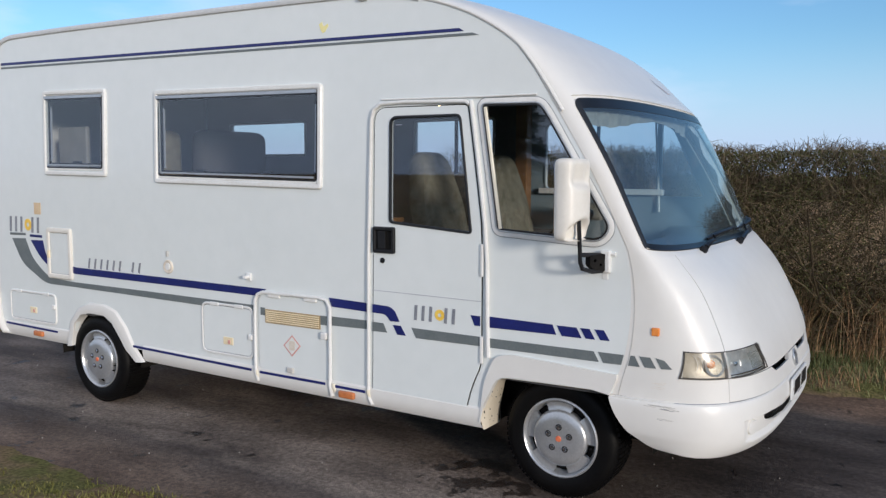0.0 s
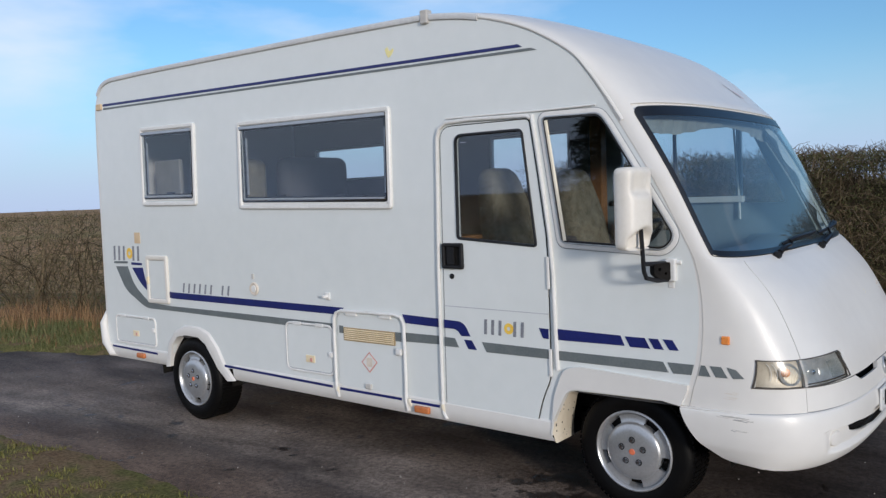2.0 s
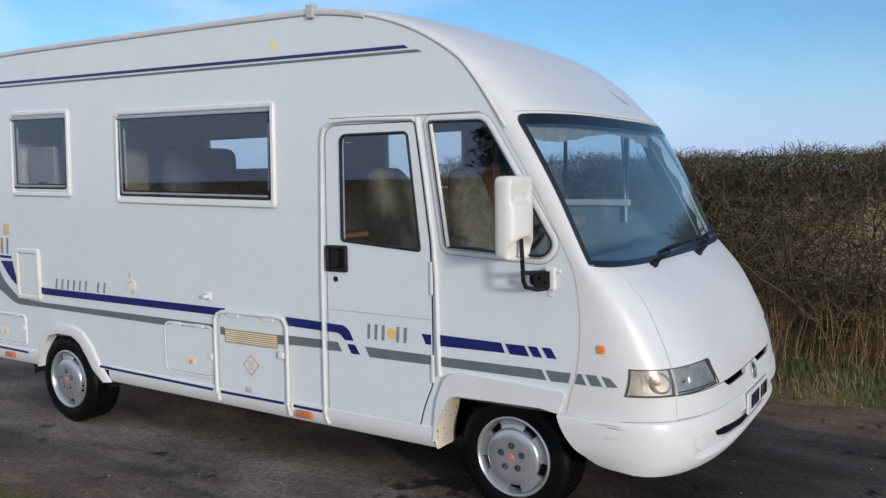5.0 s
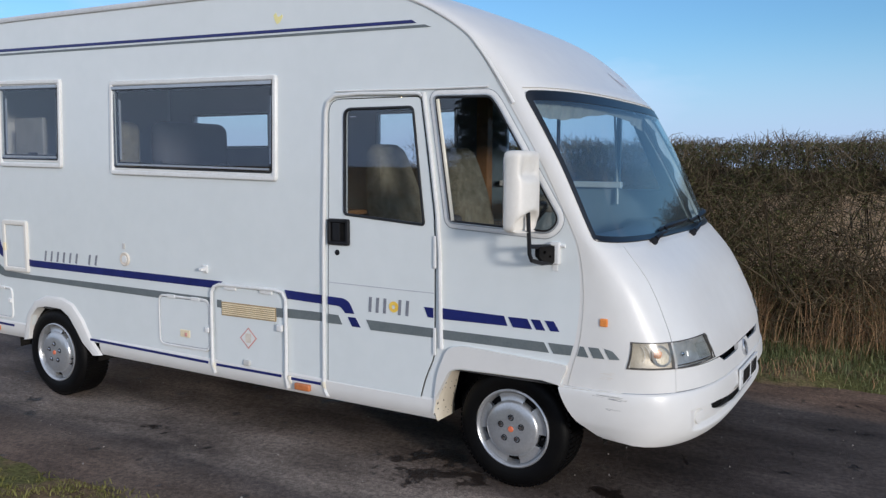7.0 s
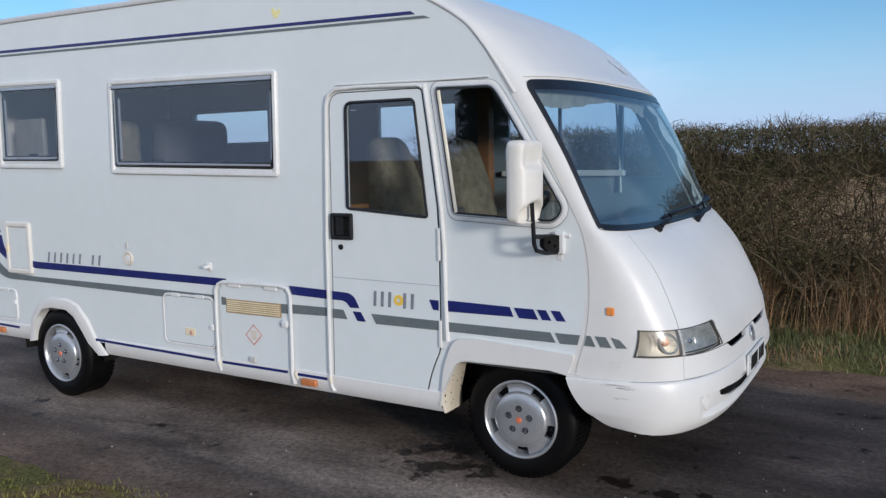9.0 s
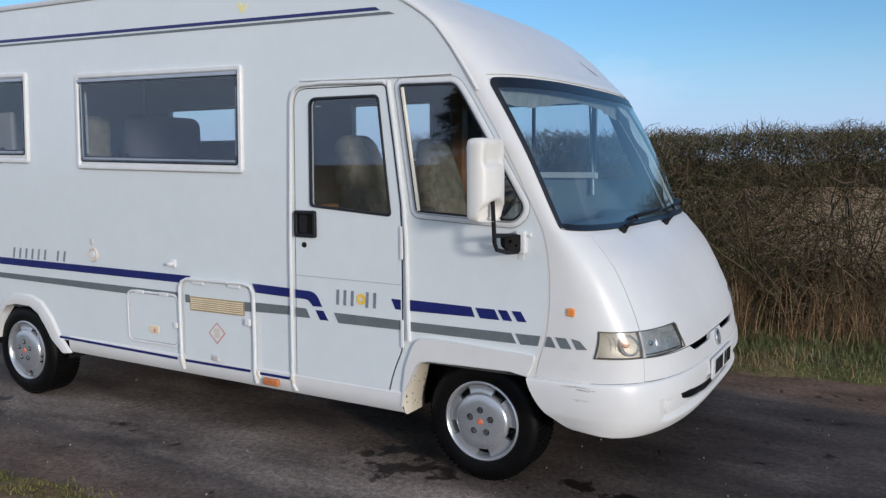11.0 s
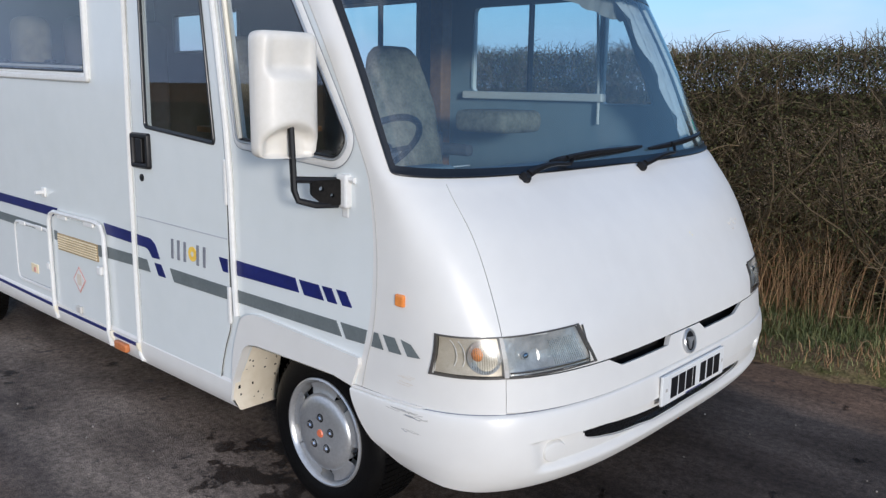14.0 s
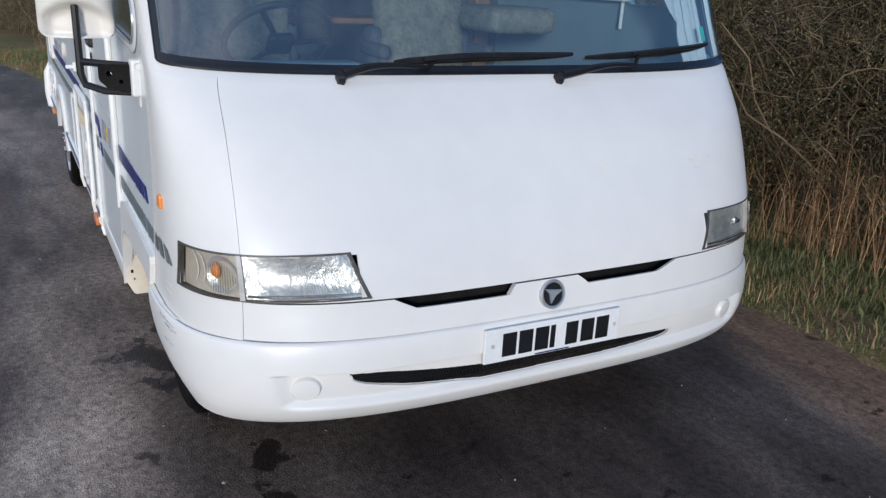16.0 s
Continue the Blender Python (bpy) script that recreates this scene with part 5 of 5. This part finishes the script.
wet.inputs["Scale"].default_value, wet.inputs["Detail"].default_value, wet.inputs["Roughness"].default_value = 4.6, 7, .62
rl.new(rtc.outputs["Object"], wet.inputs["Vector"])
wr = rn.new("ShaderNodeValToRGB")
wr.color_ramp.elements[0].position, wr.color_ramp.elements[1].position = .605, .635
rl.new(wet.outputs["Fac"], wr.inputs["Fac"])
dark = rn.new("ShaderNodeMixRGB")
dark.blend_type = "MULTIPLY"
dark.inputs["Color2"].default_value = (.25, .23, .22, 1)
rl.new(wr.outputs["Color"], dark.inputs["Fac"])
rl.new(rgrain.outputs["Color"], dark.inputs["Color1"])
lane = rn.new("ShaderNodeMapping")
lane.inputs["Scale"].default_value = (.45, 1.5, 1)
rl.new(rtc.outputs["Object"], lane.inputs["Vector"])
track = rn.new("ShaderNodeTexNoise")
track.inputs["Scale"].default_value, track.inputs["Detail"].default_value, track.inputs["Roughness"].default_value = 1.5, 8, .6
rl.new(lane.outputs["Vector"], track.inputs["Vector"])
tr = rn.new("ShaderNodeValToRGB")
tr.color_ramp.elements[0].position, tr.color_ramp.elements[1].position = .38, .62
tr.color_ramp.elements[0].color, tr.color_ramp.elements[1].color = (.55, .53, .54, 1), (1.3, 1.3, 1.32, 1)
rl.new(track.outputs["Fac"], tr.inputs["Fac"])
worn = rn.new("ShaderNodeMixRGB")
worn.blend_type = "MULTIPLY"
worn.inputs["Fac"].default_value = 1.0
rl.new(dark.outputs["Color"], worn.inputs["Color1"])
rl.new(tr.outputs["Color"], worn.inputs["Color2"])
# across the lane: muddy near edge, a pale worn wheel track, brown middle, darker newer tarmac beyond
sep = rn.new("ShaderNodeAttribute")
sep.attribute_name = "across"
sway = rn.new("ShaderNodeMath")
sway.operation = "MULTIPLY_ADD"
sway.inputs[1].default_value = .5
rl.new(track.outputs["Fac"], sway.inputs[0])
rl.new(sep.outputs["Fac"], sway.inputs[2])
band = rn.new("ShaderNodeMapRange")
band.inputs["From Min"].default_value, band.inputs["From Max"].default_value = -1.75, 3.25
rl.new(sway.outputs[0], band.inputs["Value"])
cross = rn.new("ShaderNodeValToRGB")
for _ in range(8):
    cross.color_ramp.elements.new(.5)
for el, (p_, c_) in zip(cross.color_ramp.elements, ((0, (1.05, .80, .62)), (.16, (.98, .76, .62)), (.24, (.90, .77, .69)), (.285, (.74, .70, .71)), (.33, (1.58, 1.51, 1.45)),
                                                     (.385, (1.55, 1.46, 1.38)), (.445, (.98, .88, .80)), (.60, (.64, .58, .56)), (.93, (.54, .51, .50)), (1, (1.15, .86, .66)))):
    el.position, el.color = p_, (*c_, 1)
rl.new(band.outputs["Result"], cross.inputs["Fac"])
zone = rn.new("ShaderNodeMixRGB")
zone.blend_type = "MULTIPLY"
zone.inputs["Fac"].default_value = 1.0
rl.new(worn.outputs["Color"], zone.inputs["Color1"])
rl.new(cross.outputs["Color"], zone.inputs["Color2"])
stony = rn.new("ShaderNodeTexNoise")
stony.inputs["Scale"].default_value, stony.inputs["Detail"].default_value, stony.inputs["Roughness"].default_value = 30, 6, .75
rl.new(rtc.outputs["Object"], stony.inputs["Vector"])
chips = rn.new("ShaderNodeValToRGB")
chips.color_ramp.elements[0].position, chips.color_ramp.elements[1].position = .34, .68
chips.color_ramp.elements[0].color, chips.color_ramp.elements[1].color = (.42, .40, .39, 1), (1.75, 1.72, 1.68, 1)
rl.new(stony.outputs["Fac"], chips.inputs["Fac"])
rough_ = rn.new("ShaderNodeMixRGB")
rough_.blend_type = "MULTIPLY"
rough_.inputs["Fac"].default_value = .85
rl.new(zone.outputs["Color"], rough_.inputs["Color1"])
rl.new(chips.outputs["Color"], rough_.inputs["Color2"])
rl.new(rough_.outputs["Color"], rb.inputs["Base Color"])
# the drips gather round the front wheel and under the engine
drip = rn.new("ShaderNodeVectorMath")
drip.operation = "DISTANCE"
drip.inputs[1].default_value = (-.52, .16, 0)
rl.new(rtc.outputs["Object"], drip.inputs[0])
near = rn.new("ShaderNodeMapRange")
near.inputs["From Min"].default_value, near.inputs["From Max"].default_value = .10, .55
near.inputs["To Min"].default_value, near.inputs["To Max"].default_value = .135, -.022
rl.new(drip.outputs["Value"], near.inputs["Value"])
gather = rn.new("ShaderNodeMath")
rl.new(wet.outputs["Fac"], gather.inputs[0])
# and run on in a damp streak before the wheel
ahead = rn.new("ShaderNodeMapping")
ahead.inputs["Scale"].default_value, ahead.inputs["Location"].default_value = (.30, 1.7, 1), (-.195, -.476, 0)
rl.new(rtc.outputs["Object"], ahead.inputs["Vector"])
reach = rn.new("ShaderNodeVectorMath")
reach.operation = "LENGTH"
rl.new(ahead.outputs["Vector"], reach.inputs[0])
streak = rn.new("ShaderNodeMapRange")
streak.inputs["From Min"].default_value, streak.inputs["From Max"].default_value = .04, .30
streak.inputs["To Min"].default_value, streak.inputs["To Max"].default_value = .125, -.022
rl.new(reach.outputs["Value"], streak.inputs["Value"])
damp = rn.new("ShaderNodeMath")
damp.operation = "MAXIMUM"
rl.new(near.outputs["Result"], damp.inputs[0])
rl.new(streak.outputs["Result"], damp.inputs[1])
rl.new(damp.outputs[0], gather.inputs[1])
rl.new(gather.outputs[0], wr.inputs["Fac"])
rgh = rn.new("ShaderNodeMapRange")
rgh.inputs["To Min"].default_value, rgh.inputs["To Max"].default_value = .74, .42
rl.new(wr.outputs["Color"], rgh.inputs["Value"])
rl.new(rgh.outputs["Result"], rb.inputs["Roughness"])

BLADE = material("short_green_grass", (.105, .108, .024), (.30, .265, .090), .75, scale=2, fine=8, island=.5, shine=.1)
LONGB = material("verge_grass", (.062, .085, .026), (.27, .265, .115), .75, scale=2, fine=8, island=.6, shine=.15)
STRAW = material("dry_stalks", (.19, .095, .048), (.50, .33, .17), .8, scale=2, fine=8, island=.7, shine=.15)
TWIG = material("hawthorn_twigs", (.014, .011, .008), (.265, .200, .120), .85, scale=3, fine=30, island=.65, shine=.12)
LEAF = material("small_olive_leaves", (.026, .031, .011), (.17, .165, .064), .75, scale=3, fine=30, island=.65, shine=.2)


def dip(x):
    """The lane lies a little lower under the rear wheels."""
    k = min(max((-x - 1.0) / 2.4, 0.0), 1.0)
    return -.032 * k * k * (3 - 2 * k)


def sheet(name, xs, ys_of, z_of, mat, label, category, kind="structure"):
    verts = [(x, y, z_of(x, y)) for x in xs for y in ys_of(x)]
    k = len(list(ys_of(xs[0])))
    faces = [(i * k + j, i * k + j + 1, (i + 1) * k + j + 1, (i + 1) * k + j) for i in range(len(xs) - 1) for j in range(k - 1)]
    ob = part(name, (verts, faces), mat, None, "", "all")
    return tagged(ob, label, category, kind=kind)


sheet("ground", [-1500, -300, -60, -20, 0, 20, 60, 300, 1500], lambda x: [-1500, -300, -60, -20, -6, 0, 6, 20, 60, 300, 1500], lambda x, y: -.12, FIELD,
      "flat brown and green winter field", "ground")
XS = list(np.concatenate([np.linspace(-60, -14, 24)[:-1], np.linspace(-14, 8, 221), np.linspace(8, 60, 20)[1:]]))
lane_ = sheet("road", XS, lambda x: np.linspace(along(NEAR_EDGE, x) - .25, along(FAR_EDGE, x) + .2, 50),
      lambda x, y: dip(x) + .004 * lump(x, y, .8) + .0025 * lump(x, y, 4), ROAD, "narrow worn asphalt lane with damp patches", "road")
lane_.data.attributes.new("across", "FLOAT", "POINT").data.foreach_set("value", [q.co.y - (float(along(NEAR_EDGE, q.co.x)) if q.co.x < -2 else .55 * float(along(NEAR_EDGE, q.co.x)) - .504) - 1.13 for q in lane_.data.vertices])


def far_z(x, y):
    e = along(FAR_EDGE, x) + .10 * lump(x, 0, 1.7) + .05 * lump(x, 3, 6)
    d = y - e
    return dip(x) - .03 if d < 0 else dip(x) + min(.07, .22 * d) + .03 * lump(x, y, 2.5)


def near_z(x, y):
    e = along(NEAR_EDGE, x) + .14 * lump(x, 8, 1.5) + .05 * lump(x, 9, 6)
    d = e - y
    return dip(x) - .03 if d < 0 else dip(x) + min(.035, .10 * d) + .012 * lump(x, y, 5)


sheet("far_verge", XS, lambda x: np.linspace(along(FAR_EDGE, x) - .3, along(FAR_EDGE, x) + 5.0, 40), far_z, VERGE, "grassy bank at the foot of the hedge", "verge")
sheet("near_verge", XS, lambda x: np.linspace(along(NEAR_EDGE, x) + .3, along(NEAR_EDGE, x) - 9.0, 50), near_z, VERGE, "trodden grass and earth beside the lane", "verge")


def blades(name, pos, height, width, lean, mat, label, category, bend=.5):
    """Many narrow blades, each two joined pieces that bend over."""
    n = len(pos)
    az, h = rng.uniform(0, 2 * np.pi, n), height
    d = np.stack([np.cos(az), np.sin(az), 0 * az], 1)
    s = np.stack([-np.sin(az), np.cos(az), 0 * az], 1) * (width / 2)[:, None]
    up = np.array([0, 0, 1.0])
    k = rng.uniform(.2, 1, n)[:, None] * lean
    mid = pos + up * (h * .55)[:, None] + d * (h[:, None] * k * .35)
    tip = pos + up * (h * (1 - .35 * bend * k[:, 0]))[:, None] + d * (h[:, None] * k)
    verts = np.concatenate([pos - s, pos + s, mid - s * .7, mid + s * .7, tip], 1).reshape(-1, 3)
    o = np.arange(n)[:, None] * 5
    quads, tris = o + np.array([0, 1, 3, 2]), o + np.array([2, 3, 4])
    me = bpy.data.meshes.new(name)
    me.vertices.add(len(verts))
    me.vertices.foreach_set("co", verts.ravel())
    me.loops.add(n * 7)
    me.loops.foreach_set("vertex_index", np.concatenate([quads, tris], 1).ravel())
    me.polygons.add(n * 2)
    st = (np.arange(n)[:, None] * 7 + np.array([0, 4])).ravel()
    me.polygons.foreach_set("loop_start", st)
    me.update(calc_edges=True)
    me.materials.append(mat)
    return tagged(new(name, me), label, category, kind="stuff")


def ground_points(n, x0, x1, y_of, depth, sign, z_of, keep):
    x = rng.uniform(x0, x1, n)
    y = y_of(x) + sign * depth * rng.random(n)
    pts = []
    for a, b in zip(x, y):
        if keep(a, b):
            pts.append((a, b, z_of(a, b) - .004))
    return np.array(pts)


p = ground_points(15000, -9, 2.5, lambda x: along(NEAR_EDGE, x) + .10, 2.8, -1, near_z,
                  lambda x, y: lump(x, y, 1.3, 2) + .6 * lump(x, y, 5, 4) + min(.8, 1.0 * (along(NEAR_EDGE, x) - y)) - (.75 if x > -1.2 else .18) > rng.random() * .6)
p = np.repeat(p, 8, axis=0)
p[:, :2] += rng.normal(0, .022, (len(p), 2))
blades("short_grass", p, rng.uniform(.008, .030, len(p)) * rng.choice([1, 1, 1, 1.6], len(p)), rng.uniform(.0035, .009, len(p)), 1.2, BLADE, "short mossy grass on the near verge", "grass")
p = ground_points(70000, -13, 6, lambda x: along(FAR_EDGE, x) + .03, 1.5, 1, far_z, lambda x, y: lump(x, y, 2, 3) + .05 + 2.2 * (y - along(FAR_EDGE, x)) > rng.random())
dist = np.array([b - along(FAR_EDGE, a) for a, b, _ in p])
blades("verge_grass", p, rng.uniform(.04, .12, len(p)) * (.5 + 1.0 * np.minimum(dist, 1.2)), rng.uniform(.004, .009, len(p)), 1.0, LONGB, "rough green verge grass", "grass", .9)
p = ground_points(23000, -13, 6, lambda x: along(FAR_EDGE, x) + .85, 1.3, 1, far_z, lambda x, y: lump(x, y, 1.6, 11) > -.22 + .3 * rng.random())
blades("dry_grass", p, rng.uniform(.15, .90, len(p)) * np.where(p[:, 0] < -4, .5, 1.0), rng.uniform(.003, .007, len(p)), .75, STRAW, "dry straw-coloured stalks under the hedge", "grass", .6)

p = ground_points(20000, -13, 6, lambda x: along(FAR_EDGE, x) + .10, 1.3, 1, far_z, lambda x, y: lump(x, y, 2.3, 5) > -.15 + .5 * rng.random())
blades("dead_grass", p, rng.uniform(.03, .16, len(p)), rng.uniform(.003, .008, len(p)), 1.3, STRAW, "flattened dead blades among the verge grass", "grass", 1.0)

p = ground_points(16000, -4, 9, lambda x: along(HEDGE, x) + .5, 2.2, 1, lambda x, y: .05, lambda x, y: lump(x, y, 1.5, 6) > -.3)
blades("field_edge_grass", p, rng.uniform(.15, .5, len(p)), rng.uniform(.006, .014, len(p)), .8, LONGB, "rank green grass along the field edge", "grass", .8)

p = np.stack([rng.uniform(-45, 90, 14000), rng.uniform(62, 65, 14000), np.full(14000, -.12)], 1)
blades("far_hedge", p, rng.uniform(1.6, 2.5, len(p)) + .5 * np.sin(p[:, 0] * .31) * np.sin(p[:, 0] * .83), rng.uniform(.08, .24, len(p)), .25, TWIG, "dark bare hedge across the field", "hedge", .3)


def thin(x, z):
    """How bare the hedge is at a place: a ragged gap through which the field shows."""
    d = ((x - 1.75) / .82) ** 2 + ((z - 1.13) / .44) ** 2 + 1.1 * lump(x, z, 2.6, 31)
    return .74 if d < .6 else .54 if d < 1.1 else .3 if d < 1.8 else 0.0


# hedge: stems that fork into crooked twigs, with small leaves
def hedge_mesh(name, x0, x1, stems, twigs, leaves, tall, label):
    """Crooked bars as three-sided prisms, all in one mesh."""
    def line_y(x):
        return along(HEDGE, x)
    paths = []
    for _ in range(stems):
        x = rng.uniform(x0, x1)
        q = np.array([x, line_y(x) + rng.normal(0, .12), 0.0])
        h = tall * rng.uniform(.7, 1.0)
        pts, d = [q], np.array([rng.normal(0, .25), rng.normal(0, .2), 1.0])
        for i in range(6):
            d = d + rng.normal(0, .28, 3) * np.array([1, 1, .3])
            q = q + d / np.linalg.norm(d) * h / 6
            pts.append(q)
        paths.append((pts, rng.uniform(.007, .016), .45))
    for _ in range(stems):
        x = rng.uniform(x0, x1)
        q = np.array([x, line_y(x) - .12 + rng.normal(0, .2), tall * rng.uniform(.25, .8)])
        d = np.array([rng.choice([-1, 1]) * rng.uniform(.5, 1.2), rng.normal(-.1, .3), rng.normal(.15, .35)])
        pts, ln = [q], rng.uniform(.35, .8)
        for i in range(7):
            d = d / np.linalg.norm(d) + rng.normal(0, .26, 3)
            q = q + d / np.linalg.norm(d) * ln / 7
            pts.append(q.copy())
        paths.append((pts, rng.uniform(.005, .010), .35))
    for _ in range(twigs):
        x = rng.uniform(x0, x1)
        z = tall * (1 - rng.random() ** 1.1 * .97)
        gap = lump(x, z * 1.3, .9, 21)
        hole = lump(x, z, 3.4, 41) + .5 * lump(x, z, 7.5, 43)
        if (gap < -.2 and rng.random() < .45) or (hole < -.2 and rng.random() < .5) or rng.random() < thin(x, z):
            continue
        high = z > tall * .84
        q = np.array([x, line_y(x) + .05 + rng.normal(0, .38), z])
        d = np.array([rng.normal(0, .55), rng.normal(-.1, .5), rng.normal(1.0, .4)]) if high else np.array([rng.normal(0, 1), rng.normal(-.25, .8), rng.normal(.55, .6)])
        pts, ln = [q], rng.uniform(.06, .21)
        for i in range(3):
            d = d / np.linalg.norm(d) + rng.normal(0, .42, 3)
            q = q + d / np.linalg.norm(d) * ln / 3 * 1.6
            if q[2] > tall + .11 * (1 + lump(q[0], 1, 2.2)) * (.6 + .5 * rng.random()):
                break
            pts.append(q.copy())
        if len(pts) < 3:
            continue
        paths.append((pts, rng.uniform(.0016, .0050), .35))
    V, F, base = [], [], 0
    for pts, r, taper in paths:
        pts = np.array(pts)
        m = len(pts)
        t = np.gradient(pts, axis=0)
        t /= np.linalg.norm(t, axis=1)[:, None] + 1e-9
        a = np.cross(t, [0.31, .95, .1])
        a /= np.linalg.norm(a, axis=1)[:, None] + 1e-9
        b = np.cross(t, a)
        rr = (r * (1 - (1 - taper) * np.arange(m) / (m - 1)))[:, None]
        ring = np.stack([pts + rr * (a * math.cos(k) + b * math.sin(k)) for k in (0, 2.094, 4.189)], 1)
        V.append(ring.reshape(-1, 3))
        i = base + np.arange(m - 1)[:, None] * 3
        for k in range(3):
            F.append(i + np.array([k, (k + 1) % 3, 3 + (k + 1) % 3, 3 + k]))
        base += m * 3
    V, F = np.concatenate(V), np.concatenate(F)
    me = bpy.data.meshes.new(name)
    me.vertices.add(len(V))
    me.vertices.foreach_set("co", V.ravel())
    me.loops.add(F.size)
    me.loops.foreach_set("vertex_index", F.ravel())
    me.polygons.add(len(F))
    me.polygons.foreach_set("loop_start", np.arange(len(F)) * 4)
    me.update(calc_edges=True)
    me.materials.append(TWIG)
    root = tagged(new(name, me), label, "hedge", kind="stuff")
    # leaves: small folded pairs of triangles
    x = rng.uniform(x0, x1, leaves)
    z = tall * (1 - rng.random(leaves) ** 1.2 * .9)
    bare = np.array([rng.random() > thin(a, b) and lump(a, b, 1.4, 17) > -.25 - .5 * rng.random() and lump(a, b, 3.4, 41) + .5 * lump(a, b, 7.5, 43) > -.2 - .35 * rng.random() for a, b in zip(x, z)])
    x, z = x[bare], z[bare]
    leaves = len(x)
    c = np.stack([x, line_y(x) + rng.normal(.05, .40, leaves), z], 1)
    u, w = rng.normal(0, 1, (leaves, 3)), rng.normal(0, 1, (leaves, 3))
    u /= np.linalg.norm(u, axis=1)[:, None]
    w = np.cross(u, w)
    w /= np.linalg.norm(w, axis=1)[:, None]
    s = rng.uniform(.0055, .0125, leaves)[:, None]
    LV = np.stack([c - u * s, c + w * s * .55, c + u * s, c - w * s * .55], 1).reshape(-1, 3)
    lm = bpy.data.meshes.new("leaves")
    lm.vertices.add(len(LV))
    lm.vertices.foreach_set("co", LV.ravel())
    lm.loops.add(leaves * 4)
    lm.loops.foreach_set("vertex_index", np.arange(leaves * 4))
    lm.polygons.add(leaves)
    lm.polygons.foreach_set("loop_start", np.arange(leaves) * 4)
    lm.update(calc_edges=True)
    lm.materials.append(LEAF)
    lo = new("leaves", lm)
    lo.parent = root
    tagged(lo, kind="stuff")


hedge_mesh("hedge", -3.2, 6.0, 380, 74000, 350000, 1.94, "trimmed leafless hawthorn hedge beside the lane")
hedge_mesh("hedge", -22.0, -5.0, 420, 21000, 110000, 1.60, "trimmed brown hedge along the bend of the lane")


# loose bits of grit and chalk on the lane
def grit():
    verts, faces = [], []
    for _ in range(260):
        x, y, r = rng.uniform(-6, 4.5), rng.uniform(-1.2, 2.9), rng.uniform(.002, .0055) * (1.8 if rng.random() < .05 else 1)
        o, k = len(verts), rng.uniform(.7, 1.3, 6) * r
        verts += [(x + k[0], y, .004), (x, y + k[1], .004), (x - k[2], y, .004), (x, y - k[3], .004), (x, y, .004 + k[4] * .8), (x, y, -.004)]
        faces += [(o + a, o + (a + 1) % 4, o + 4) for a in range(4)] + [(o + (a + 1) % 4, o + a, o + 5) for a in range(4)]
    return verts, faces


tagged(part("loose_grit", grit(), material("pale_grit", (.12, .10, .08), (.40, .37, .33), .8, scale=3, fine=30, island=.8)), "scattered grit and pale chips on the lane", "grit", kind="stuff")

# a low dark wood beyond the field
wx = rng.uniform(15, 240, 9000)
wood = np.stack([wx, 190 + .05 * wx + rng.uniform(0, 14, 9000), np.full(9000, -.2)], 1)
tops = np.array([5.2 + 1.4 * lump(a, 0, .05) + 1.0 * lump(a, 5, .25) for a in wx]) * rng.uniform(.55, 1.0, 9000)
blades("distant_wood", wood, tops, rng.uniform(.5, 1.6, 9000), .22, TWIG, "low dark leafless wood beyond the field", "trees")


# a conifer behind the lane's near side
def conifer(x, y, tall):
    tree = thing("conifer", "tall dark green conifer beyond the near verge", "tree")
    tree.location = (x, y, -.1)
    part("trunk", tube([(0, 0, 0), (.03, .02, tall * .4), (0, 0, tall * .97)], [.17, .11, .02], 10), TWIG, tree, "rough brown trunk", True)
    verts, faces, r = [], [], random.Random(12)
    for i in range(420):
        z = tall * (.10 + .88 * (i / 420))
        reach = (tall - z) * .26 * r.uniform(.6, 1.1) + .1
        a = r.uniform(0, 2 * math.pi)
        for k in range(14):
            s = reach * (.15 + .85 * k / 13)
            c = Vector((s * math.cos(a), s * math.sin(a), z - .25 * s + .06 * r.uniform(-1, 1)))
            for _ in range(3):
                d = Vector((r.gauss(0, 1), r.gauss(0, 1), r.gauss(-.3, .5))).normalized() * r.uniform(.12, .26)
                e = d.cross(Vector((r.gauss(0, 1), r.gauss(0, 1), r.gauss(0, 1)))).normalized() * .035
                o = len(verts)
                verts += [c - e, c + e, c + d + e * .4, c + d - e * .4]
                faces.append((o, o + 1, o + 2, o + 3))
    me = bpy.data.meshes.new("crown")
    me.from_pydata([tuple(q) for q in verts], [], faces)
    me.materials.append(material("dark_needles", (.015, .022, .010), (.045, .058, .024), .8, scale=3, fine=30, island=.6, shine=.15))
    crown = new("crown", me)
    crown.parent = tree
    tagged(crown, "drooping sprays of dark needles")


conifer(-12.0, -23.0, 8.5)
